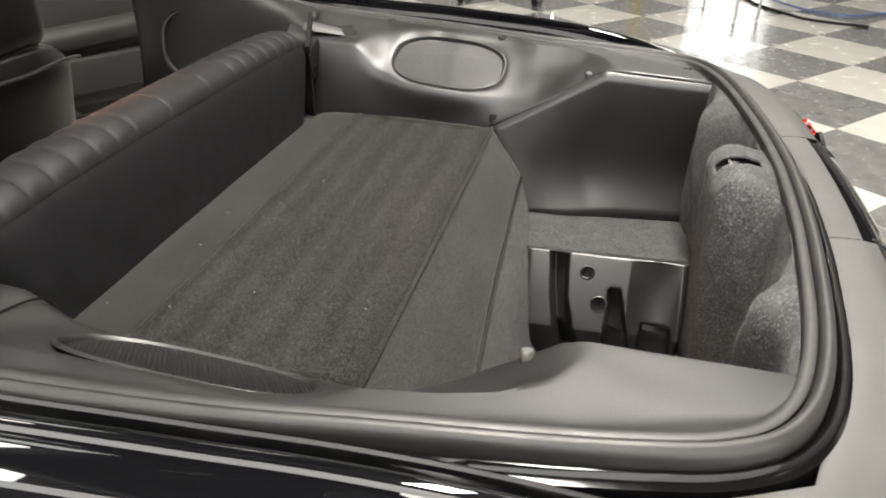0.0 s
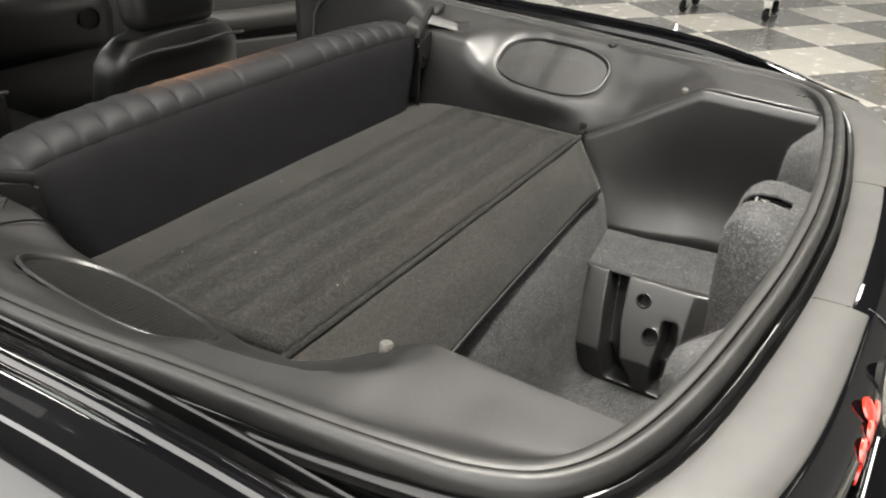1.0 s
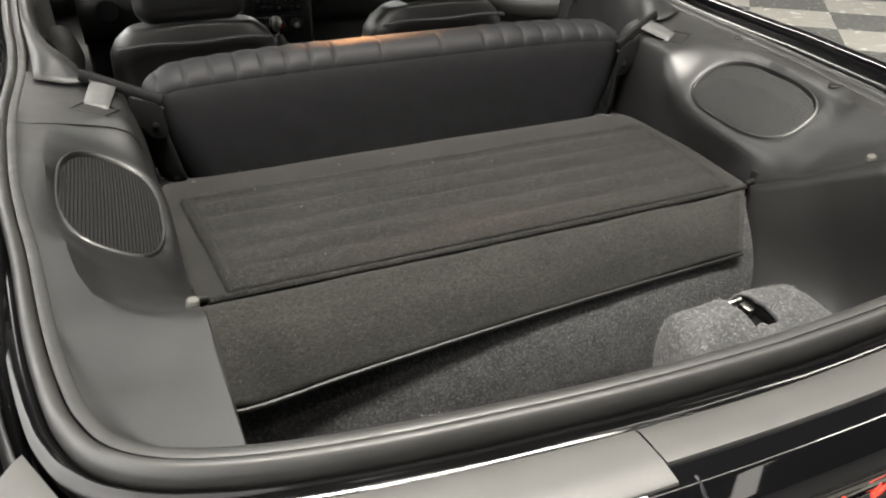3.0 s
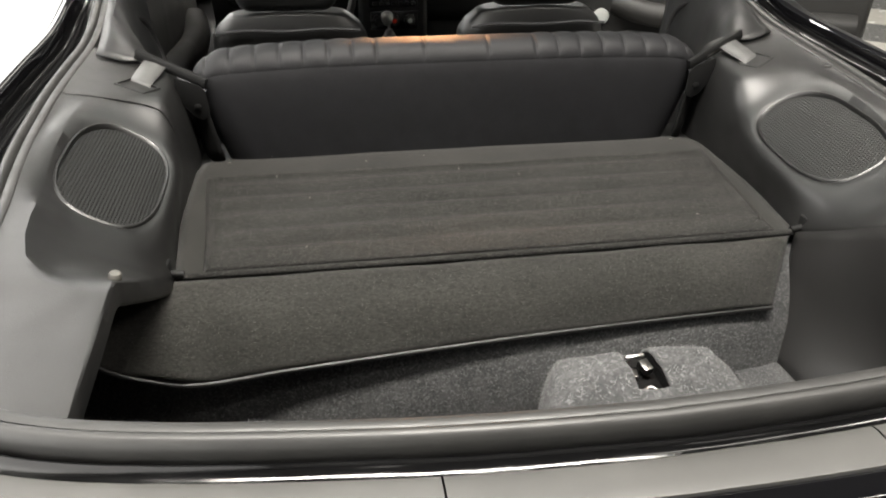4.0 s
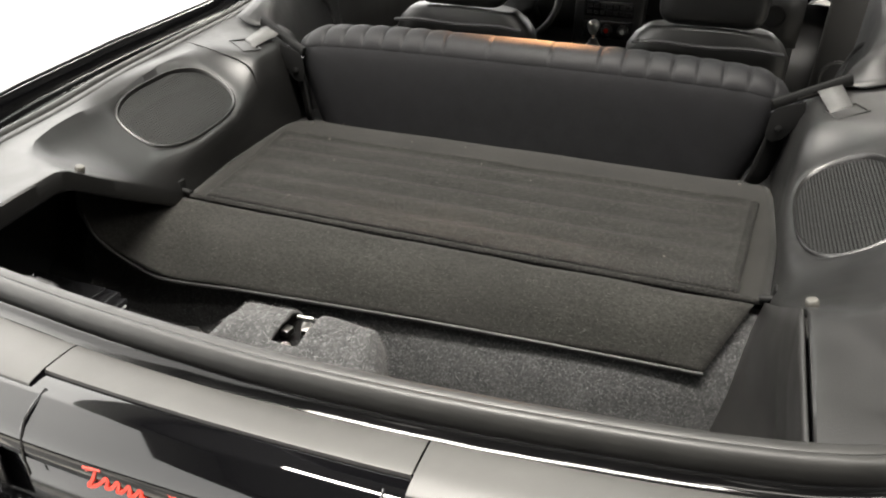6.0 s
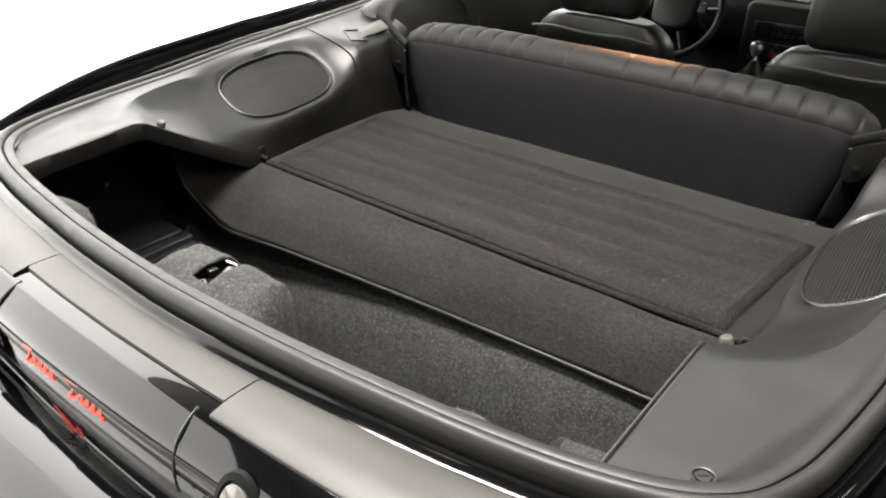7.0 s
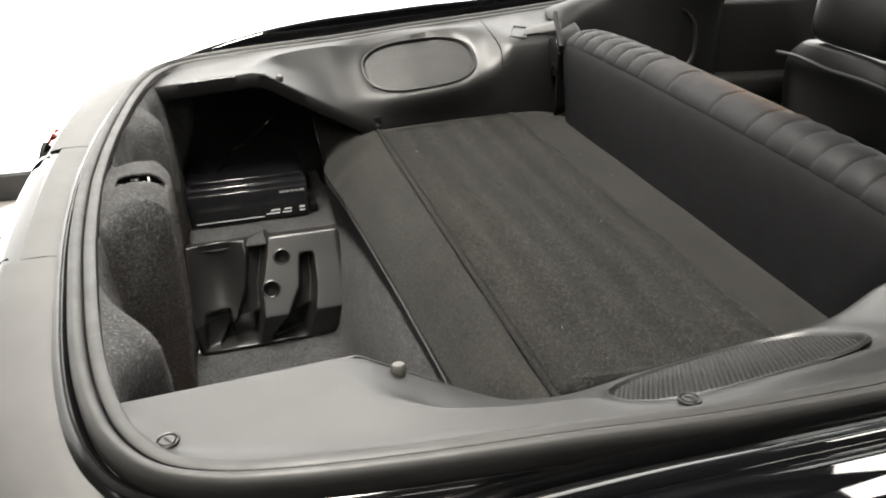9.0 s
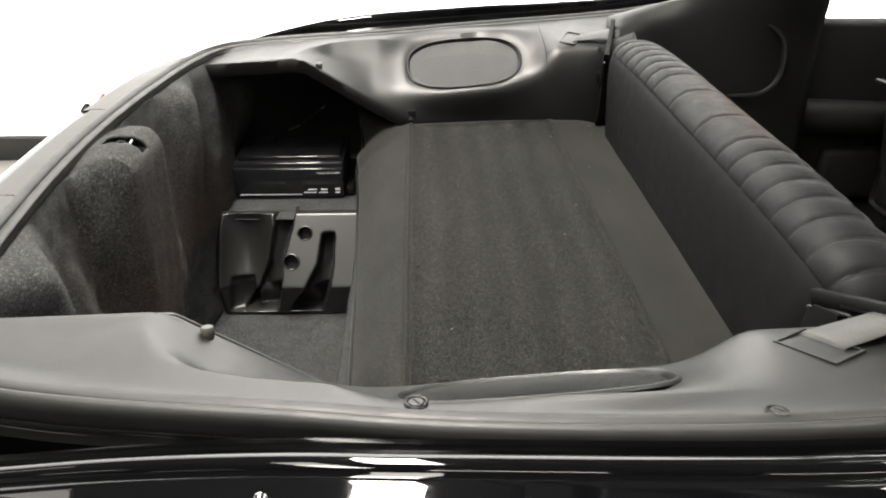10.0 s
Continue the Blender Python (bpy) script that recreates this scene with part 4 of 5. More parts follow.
def tray_details(t, s, pts):
    for (x, y, z, r) in pts:
        m = axes(V((x - 0.0015) * s, y, z), (0, 1, 0), (-0.86 * s, 0, 0.5))
        rows = [[m @ V(r * g * math.cos(a), r * g * math.sin(a), h) for a in [2 * math.pi * k / 24 for k in range(24)]] for g, h in ((0.93, -0.002), (0.90, -0.012), (0.86, -0.020), (0.01, -0.021))]
        # hole walls blacker than the moulding: their inner shade is in the colour
        part("tray_hole", grid(rows, True), M_BLACK, t, "round blind hole in the moulding")
        rows = []
        for g, h in ((1.22, -0.0014), (1.12, 0.0004), (1.02, 0.0008), (0.95, -0.0006), (0.92, -0.004)):
            rows.append([m @ V(r * g * math.cos(a), r * g * math.sin(a), h) for a in [2 * math.pi * k / 24 for k in range(24)]])
        part("hole_rim", grid(rows, True), M_TRAY, t)


RIGHT_HOLES = [(0.2822, -0.266, 0.463, 0.014), (0.2516, -0.298, 0.403, 0.0165)]
LEFT_HOLES = [(0.3989, -0.267, 0.458, 0.0165), (0.3603, -0.301, 0.399, 0.0185)]
right_tray, rt = tray("moulded_tray", 1, 0.300, 0.222, [
    ([(0.0, -0.200, 0.026), (0.2, -0.203, 0.021), (0.45, -0.210, 0.020), (0.7, -0.226, 0.024), (0.97, -0.248, 0.032)], 0.060),
    ([(0.38, -0.330, 0.016), (0.5, -0.336, 0.019), (0.7, -0.342, 0.028), (0.97, -0.348, 0.040)], 0.055),
    ([(0.62, -0.425, 0.034), (0.97, -0.43, 0.040)], 0.035)], "black moulded plastic tray in the well's end", (-0.415, 0.055, 0.022), RIGHT_HOLES)
tray_details(right_tray, 1, RIGHT_HOLES)
left_tray, lt = tray("moulded_tray", -1, 0.425, 0.325, [
    ([(0.0, -0.315, 0.030), (0.2, -0.320, 0.024), (0.48, -0.340, 0.020), (0.7, -0.357, 0.032), (0.97, -0.388, 0.046)], 0.060),
    ([(0.30, -0.211, 0.017), (0.5, -0.217, 0.021), (0.7, -0.240, 0.032), (0.97, -0.275, 0.044)], 0.055),
    ([(0.64, -0.425, 0.030), (0.97, -0.43, 0.036)], 0.035)], "black moulded plastic tray below the disc changer", (-0.410, 0.062, 0.045), LEFT_HOLES)
tray_details(left_tray, -1, LEFT_HOLES)

# ---------------------------------------------------------------- disc changer on the left ledge


def text(body, size, m, mat, parent, name="lettering", align="LEFT"):
    cu = bpy.data.curves.new(name, "FONT")
    cu.body, cu.size, cu.extrude, cu.align_x, cu.resolution_u = body, size, 0.0002, align, 2
    tmp = bpy.data.objects.new(name, cu)
    scene.collection.objects.link(tmp)
    dg = bpy.context.evaluated_depsgraph_get()
    me = bpy.data.meshes.new_from_object(tmp.evaluated_get(dg))
    bpy.data.objects.remove(tmp)
    me.transform(m)
    me.materials.clear()
    me.materials.append(mat)
    ob = new(name, me)
    ob.parent = parent
    return ob


def changer():
    c = thing("disc_changer", "gloss black compact disc changer on the carpeted ledge", "disc changer")
    xf, y0, y1, z0, z1 = -0.530, -0.460, -0.178, 0.489, 0.584
    body = part("casing", box(-0.735, xf - 0.012, y0, y1, z0, z1, 0.006, 3), M_CHANGER, c)
    part("front_panel", box(xf - 0.012, xf, y0 + 0.002, y1 - 0.002, z0 + 0.003, z1 - 0.012, 0.003, 3), M_CHANGER, c)
    part("top_step", box(-0.72, xf - 0.03, y0 + 0.01, y1 - 0.01, z1 - 0.002, z1 + 0.010, 0.005, 3), M_CHANGER, c)
    part("door_line", box(xf - 0.001, xf + 0.0006, y0 + 0.015, y1 - 0.11, z0 + 0.011, z0 + 0.0125), M_PRINT, c)
    m = axes(V(xf + 0.0005, y1 - 0.069, z1 - 0.026), (0, 1, 0), (1, 0, 0))
    text("12 DISC CD PLAYER", 0.0068, m, M_PRINT, c)
    # small unreadable print: plain bars
    for yy, zz, w, h in ((-0.082, 0.030, 0.022, 0.003), (-0.088, 0.022, 0.032, 0.0025), (-0.052, 0.030, 0.016, 0.003), (-0.055, 0.022, 0.022, 0.0025), (-0.018, 0.030, 0.012, 0.005), (-0.018, 0.022, 0.012, 0.0025)):
        part("print_bar", box(xf, xf + 0.0006, y1 + yy - w / 2, y1 + yy + w / 2, z0 + zz - 0.006, z0 + zz - 0.006 + h), M_PRINT, c)
    part("side_bracket_or_filler", box(-0.60, -0.545, y1 + 0.002, y1 + 0.022, z0, z0 + 0.022, 0.003), M_BLACK, c)


changer()
# inner body metal behind the left ledge, and the wheel house
rows = surface([[(-0.80, -0.02, 0.47), (-0.79, -0.02, 0.65), (-0.74, -0.02, 0.83)], [(-0.82, -0.25, 0.47), (-0.80, -0.25, 0.65), (-0.72, -0.25, 0.84)], [(-0.72, -0.46, 0.47), (-0.70, -0.46, 0.65), (-0.66, -0.46, 0.84)], [(-0.60, -0.56, 0.47), (-0.58, -0.54, 0.65), (-0.56, -0.52, 0.84)]], 16, 12)
inner = part("inner_body", bumpy(grid(rows), 0.006, 6), M_INNER, car, "bare black inner body panel", thick=0.003)
cable = thing("cable_bundle", "thin black cables with tape behind the disc changer", "cable")
part("cable_run", tube([(-0.62, -0.38, 0.597), (-0.68, -0.36, 0.606), (-0.72, -0.31, 0.618), (-0.73, -0.25, 0.66), (-0.74, -0.20, 0.70), (-0.75, -0.14, 0.76)], 0.0032, 8, 6), M_BLACK, cable)
for a, b in (((-0.701, -0.338, 0.6115), (-0.712, -0.322, 0.6150)), ((-0.7135, -0.319, 0.6160), (-0.7195, -0.308, 0.6185)), ((-0.7305, -0.248, 0.6610), (-0.7325, -0.240, 0.6680))):
    part("cable_tape", tube([a, b], 0.0038, 8, 3), M_DARKSTEEL, cable, "silvery tape on the cable")

# ---------------------------------------------------------------- cargo board and flap


def cargo_board():
    t = thing("cargo_board", "worn grey-black carpeted cargo floor board with ribs", "cargo floor")
    zt = 0.709
    n, m = 120, 90
    rows = []
    for k in range(m + 1):
        y = -0.003 + 0.343 * k / m
        hx = 0.470 + 0.040 * (k / m)
        row = []
        for i in range(n + 1):
            x = -hx + 2 * hx * i / n
            z = zt
            edge = min(abs(abs(x) - hx), y + 0.005, 0.342 - y)
            rib = 0.0040 * math.sin((y - 0.02) / 0.063 * 2 * math.pi)
            fade = max(0, min(1, (edge - 0.02) / 0.03))
            z += rib * fade * (0.75 + 0.7 * noise.noise(V(x * 3, y * 9, 0)))
            # moulded bead round the edge
            z += (0.0045 if y > 0.03 else 0.0) * math.exp(-((edge - 0.015) / 0.0045) ** 2)
            z -= (0.010 if y > 0.03 else 0.005) * max(0, 1 - edge / 0.006) ** 2
            z += 0.0016 * noise.noise(V(x * 7, y * 12, 1))
            row.append(V(x, y, z))
        rows.append(row)
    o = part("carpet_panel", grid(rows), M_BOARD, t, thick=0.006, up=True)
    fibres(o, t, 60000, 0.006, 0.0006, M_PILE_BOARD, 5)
    rows = []
    for i in range(81):
        x = -0.50 + 1.0 * i / 80
        y = 0.327 + 0.002 * noise.noise(V(x * 9, 0, 2))
        rows.append([V(x, y - 0.004, zt + 0.0022), V(x, y + 0.004, zt + 0.0024)])
    e = part("worn_front_edge", grid(rows), M_BOARD, t, thick=0.001, up=True)
    fibres(e, t, 1500, 0.006, 0.0006, M_PILE_WORN, 8, "worn_nap")
    rng = random.Random(12)
    for _ in range(9):
        x, y = rng.uniform(-0.44, 0.44), rng.uniform(0.03, 0.44)
        a = rng.uniform(0, 3.1)
        part("lint_speck", tube([(x, y, zt + 0.006), (x + 0.0035 * math.cos(a), y + 0.0035 * math.sin(a), zt + 0.0065)], 0.0007, 5, 2), M_LINT, t, "pale speck of lint")
    # flat border to the sides and the front
    rows = []
    for k in range(50):
        f = k / 49
        y = -0.002 + 0.474 * f
        hx = 0.514 + 0.024 * min(1, f * 2.2) - 0.01 * max(0, f - 0.8) / 0.2
        row = []
        for i in range(61):
            x = -hx + 2 * hx * i / 60
            e = min(hx - abs(x), 0.04) / 0.04
            z = zt - 0.008 - 0.006 * (1 - e) ** 2 + 0.002 * noise.noise(V(x * 6, y * 8, 4)) * e
            z -= 0.012 * max(0, (f - 0.85) / 0.15) ** 2
            row.append(V(x, y, z))
        rows.append(row)
    part("border_felt", grid(rows), M_BORDER, t, "flat black felt border", thick=0.005, up=True)
    part("board_base", box(-0.565, 0.565, -0.004, 0.56, 0.664, 0.686, 0.004), M_BLACK, t)
    part("hinge_bead", tube([(-0.500, -0.004, 0.700), (-0.2, -0.005, 0.699), (0.2, -0.005, 0.699), (0.500, -0.004, 0.700)], 0.0058, 10, 12), M_BOARD, t)
    for x in (-0.474, 0.474):
        part("white_clip", box(x - 0.003, x + 0.003, 0.421, 0.426, 0.697, 0.703, 0.0015), M_KNOB, t, "small white plastic clip")
    return t


cargo_board()


def flap():
    t = thing("cargo_flap", "loose black carpet flap hanging behind the board", "carpet flap")
    top = [(-0.665, -0.085, 0.730), (-0.61, -0.035, 0.708), (-0.52, -0.010, 0.696), (-0.2, -0.010, 0.694), (0.2, -0.010, 0.694), (0.494, -0.009, 0.695)]
    edge = [(-0.632, -0.136, 0.700), (-0.618, -0.133, 0.658), (-0.584, -0.128, 0.625), (-0.533, -0.131, 0.608), (-0.47, -0.137, 0.601), (-0.32, -0.124, 0.604), (-0.04, -0.107, 0.609), (0.2, -0.096, 0.611), (0.440, -0.087, 0.611)]
    A, B = resample(top, 70), resample(edge, 70)
    rows = []
    for i, (a, b) in enumerate(zip(A, B)):
        row = []
        for k in range(16):
            f = k / 15
            p = a.lerp(b, f)
            p += V(0, -0.010, 0.012) * math.sin(math.pi * f) * min(1, (69 - i) / 5)
            loose = max(0, min(1, (-0.36 - p.x) / 0.12))
            p += V(0, -0.5, 0.9) * (0.008 * loose * f * math.sin((p.x + 0.02) * 48))
            p.z += 0.003 * noise.noise(p * 9) + 0.004 * noise.noise(V(p.x * 4, f * 1.5, 7)) * f
            row.append(p)
        rows.append(row)
    o = part("flap_carpet", grid(rows), M_FLAP, t, thick=0.005, up=True)
    fibres(o, t, 9000, 0.004, 0.0006, M_PILE_BOARD, 6, "flap_pile")
    part("flap_binding", sweep([p + V(0, -0.001, -0.003) for p in B], circle(0.0034, 8), True, True), M_CABIN, t, "black vinyl edge binding")


flap()

# ---------------------------------------------------------------- rear seat back


def rear_seat():
    t = thing("rear_seat", "grey-black vinyl rear seat back with pleated top", "seat")
    half = 0.535
    # closed section, rear face first: (y, z)
    def section(f, tilt, low):
        return [tuple(p)[1:] for p in spline([(0, y, z) for y, z in [(0.452, 0.685), (0.452, 0.76), (0.453, 0.83), (0.458, 0.876), (0.472, 0.902), (0.500, 0.915), (0.535, 0.915), (0.562, 0.902), (0.575, 0.87), (0.585, 0.78), (0.59, 0.66), (0.52, 0.66)]], 4)]
    rows = []
    N = 150
    for i in range(N + 1):
        u = -1 + 2 * i / N
        x0 = u * half
        e = min(1, (1 - abs(u)) / 0.14)
        rnd = math.sqrt(max(0, 1 - (1 - e) ** 2))
        row = []
        for (y, z) in section(0, 0, 0):
            zc, yc = 0.80, 0.515
            zz = z - (0.020 * (abs(u) ** 4)) * max(0, (z - 0.8) / 0.115)
            zz = zc + (zz - zc) * (0.50 + 0.50 * rnd) if z > zc else zz
            yy = yc + (y - yc) * (0.40 + 0.60 * rnd)
            # the back narrows to its foot
            k = max(0, (0.86 - z) / 0.19)
            xx = x0 * (1 - 0.115 * min(1, k) ** 1.2)
            row.append(V(xx, yy, zz))
        rows.append(row)
    sb = part("seat_back", grid(rows, True, True), M_SEATBACK, t, "plain grey-black seat back panel")
    # pleated bolster over the top
    rows = []
    N = 360
    seams = []
    for sgn in (-1, 1):
        seams += [sgn * q for q in (0.066, 0.165)] + [sgn * (0.165 + 0.048 * k) for k in range(1, 8)]
    for i in range(N + 1):
        x = -half * 0.992 + 2 * half * 0.992 * i / N
        u = x / half
        e = min(1, (1 - abs(u)) / 0.14)
        rnd = math.sqrt(max(0, 1 - (1 - e) ** 2))
        near = min(abs(x - q) for q in seams)
        dip = 0.0034 * math.exp(-(near / 0.003) ** 2)
        puff = 0.0020 * min(1, near / 0.018) if abs(x) > 0.165 else 0.0006
        row = []
        for y, z, w, lift in ((0.4555, 0.874, 0, -0.004), (0.4580, 0.884, 0.15, -0.0014), (0.4625, 0.893, 0.5, 0.0), (0.4700, 0.903, 1, 0.0008), (0.486, 0.914, 1, 0.001), (0.506, 0.917, 1, 0.001), (0.528, 0.916, 1, 0.001), (0.548, 0.910, 1, 0.001), (0.564, 0.899, 1, 0.001), (0.574, 0.884, 0.8, 0.001), (0.580, 0.862, 0.5, 0.0)):
            d = V(0, y - 0.516, z - 0.862).normalized() * ((puff - dip) * w + lift)
            yy = 0.515 + (y - 0.515) * (0.40 + 0.60 * rnd)
            zz = z - 0.020 * abs(u) ** 4 * max(0, (z - 0.8) / 0.115)
            zz = 0.80 + (zz - 0.80) * (0.50 + 0.50 * rnd)
            row.append(V(x, yy, zz) + d)
        rows.append(row)
    part("pleated_top", grid(rows), M_SEATBACK, t, "pleated grey-black vinyl top bolster", thick=0.003, up=True)
    # belt guide bars at both ends, with webbing down to the trim
    for s in (-1, 1):
        bar = part("belt_guide", sweep([V(0.500 * s, 0.452, 0.858), V(0.57 * s, 0.474, 0.887), V(0.628 * s, 0.492, 0.911)], [(-0.004, -0.010), (0.004, -0.010), (0.0055, -0.008), (0.0055, 0.008), (0.004, 0.010), (-0.004, 0.010), (-0.0055, 0.008), (-0.0055, -0.008)]), M_BLACK, t, "black steel belt guide bar")
        part("guide_slot", sweep([V(0.540 * s, 0.461, 0.871), V(0.592 * s, 0.477, 0.891)], [(0.0056, 0.001), (0.0062, 0.001), (0.0062, 0.004), (0.0056, 0.004)]), M_DARKSTEEL, bar)
        part("guide_lower_bar", tube([(0.500 * s, 0.449, 0.844), (0.525 * s, 0.456, 0.857), (0.552 * s, 0.464, 0.868)], 0.0032, 8, 4), M_CHANGER, bar, "glossy lower edge of the guide")
        rows = []
        for a, b in ((V(0.568 * s, 0.480, 0.893), V(0.608 * s, 0.490, 0.907)), (V(0.572 * s, 0.470, 0.888), V(0.612 * s, 0.482, 0.901)), (V(0.581 * s, 0.425, 0.8815), V(0.620 * s, 0.446, 0.8925)), (V(0.588 * s, 0.392, 0.8770), V(0.626 * s, 0.414, 0.8850)), (V(0.590 * s, 0.383, 0.868), V(0.628 * s, 0.405, 0.874))):
            rows.append([a, a.lerp(b, 0.5) + V(0, 0, 0.001), b])
        part("belt_webbing", grid(rows), M_BELT, t, "pale grey seat belt webbing", thick=0.0015)
        # near-black filler sheet: the dark gap's shade is put into its colour
        rows = surface([[(0.52 * s, 0.458, 0.872), (0.545 * s, 0.47, 0.86), (0.56 * s, 0.50, 0.85)], [(0.500 * s, 0.445, 0.78), (0.53 * s, 0.47, 0.77), (0.545 * s, 0.50, 0.76)], [(0.485 * s, 0.44, 0.70), (0.51 * s, 0.46, 0.69), (0.53 * s, 0.50, 0.69)]], 8, 8)
        part("side_bracket_or_filler", grid(rows), M_VOID, t, thick=0.004)
        plate = [(x * s, z) for x, z in ((0.556, 0.872), (0.512, 0.856), (0.503, 0.845), (0.499, 0.805), (0.503, 0.792), (0.514, 0.787), (0.530, 0.794), (0.560, 0.835))]
        bp = part("belt_plate", prism(plate, 0, 0.004, axes(V(0, 0.449, 0), (1, 0, 0), (0, -1, 0)), 0.001), M_VOID, t, "black stamped steel belt plate")
        part("plate_bolt", lathe([(0.007, 0.0), (0.007, 0.003), (0.004, 0.005), (0.0005, 0.005)], 12, axes(V(0.520 * s, 0.445, 0.815), (1, 0, 0), (0, -1, 0))), M_VOID, bp)


rear_seat()

# ---------------------------------------------------------------- cabin
# inner quarter panels beside the rear seat and roof, closing the cabin


def cabin():
    for s in (-1, 1):
        rows = surface([[(0.545 * s, 0.510, 0.66), (0.592 * s, 0.495, 0.872), (0.655 * s, 0.485, 0.8975), (0.702 * s, 0.498, 0.9085)],
                        [(0.575 * s, 0.60, 0.62), (0.630 * s, 0.585, 0.880), (0.672 * s, 0.575, 0.930), (0.707 * s, 0.59, 0.931)],
                        [(0.63 * s, 0.80, 0.50), (0.690 * s, 0.80, 0.80), (0.715 * s, 0.80, 0.960), (0.730 * s, 0.82, 0.985)],
                        [(0.66 * s, 1.07, 0.45), (0.72 * s, 1.07, 0.80), (0.725 * s, 1.08, 1.02), (0.72 * s, 1.10, 1.105)]], 28, 20)
        q = part("cabin_quarter_panel", grid(rows), M_CABIN, car, "dark cabin side trim with oval pocket", thick=0.003)
        m = axes(V(0.700 * s, 0.86, 0.80), (0, 1, 0), (-s, -0.1, 0.25))
        rows = []
        for g, h in ((1.04, 0.0), (1.0, 0.005), (0.95, 0.004), (0.92, -0.002)):
            rows.append([m @ V(x * g, y * g, h) for x, y in oval(0.115, 0.095)])
        part("oval_pocket_rim", grid(rows, True), M_CABIN, q)
        # door sill, outer side below glass
        part("door_sill", box(min(0.62 * s, 0.80 * s), max(0.62 * s, 0.80 * s), 1.0, 2.4, 0.22, 0.34, 0.02), M_CABIN, car)
    part("cabin_floor", box(-0.72, 0.72, 0.5, 2.7, 0.20, 0.26), M_BLACK, car, "black cabin carpet")
    part("rear_bench", box(-0.6, 0.6, 0.60, 1.02, 0.26, 0.50, 0.05, 4), M_FRONTSEAT, car, "dark rear seat cushion")
    part("centre_tunnel", box(-0.13, 0.13, 0.7, 2.5, 0.26, 0.50, 0.03, 3), M_CABIN, car, "black centre tunnel")
    part("roof_panel", grid(surface([[(-0.69, 1.05, 1.11), (-0.56, 1.05, 1.21), (0, 1.02, 1.25), (0.56, 1.05, 1.21), (0.69, 1.05, 1.11)], [(-0.70, 1.6, 1.12), (-0.57, 1.6, 1.23), (0, 1.6, 1.28), (0.57, 1.6, 1.23), (0.70, 1.6, 1.12)], [(-0.66, 2.1, 1.09), (-0.54, 2.1, 1.17), (0, 2.1, 1.21), (0.54, 2.1, 1.17), (0.66, 2.1, 1.09)]], 14, 22)), M_PAINT, car, "gloss black roof", thick=0.03)


cabin()


def front_seat(x, name_label, turn=0):
    t = thing("front_seat", name_label, "seat", "front bucket seats")
    # backrest: lofted, rounded shoulders, leaning back
    rows = []
    for k in range(13):
        f = k / 12
        z = 0.42 + 0.40 * f
        y = 1.36 - 0.115 * f
        hw = 0.245 - 0.02 * f - 0.055 * max(0, (f - 0.80) / 0.2) ** 2
        th = 0.115 - 0.03 * f - 0.03 * max(0, (f - 0.8) / 0.2) ** 2
        ring = []
        for q in range(32):
            a = 2 * math.pi * q / 32
            c, sn = math.cos(a), math.sin(a)
            ring.append(V(x + hw * math.copysign(abs(c) ** 0.55, c), y + th * math.copysign(abs(sn) ** 0.6, sn), z + (0.012 * (1 - abs(c)) if k == 12 else 0)))
        rows.append(ring)
    b = part("backrest", grid(rows, True, True), M_FRONTSEAT, t, bevel=0.01)
    # rear map panel with a pale welt along its top
    part("rear_panel", box(x - 0.19, x + 0.19, 1.236, 1.25, 0.45, 0.79, 0.02, 3, Matrix.Translation((0, 0, 0))), M_BLACK, t)
    w = [(x - 0.205, 1.163, 0.782), (x - 0.12, 1.158, 0.790), (x, 1.156, 0.786), (x + 0.12, 1.158, 0.790), (x + 0.205, 1.163, 0.782)]
    part("welt", tube(w, 0.005, 8, 6), M_VINYL, t, "grey piping across the shoulders")
    part("headrest", box(x - 0.145, x + 0.145, 1.175, 1.285, 0.83, 1.02, 0.045, 5), M_FRONTSEAT, t, "black leather head restraint")
    part("cushion", box(x - 0.25, x + 0.25, 1.36, 1.88, 0.30, 0.47, 0.05, 4), M_FRONTSEAT, t)
    part("seat_base", box(x - 0.21, x + 0.21, 1.38, 1.82, 0.255, 0.31, 0.01), M_BLACK, t)
    return t


front_seat(-0.37, "black leather driver's bucket seat")
front_seat(0.37, "black leather passenger's bucket seat")


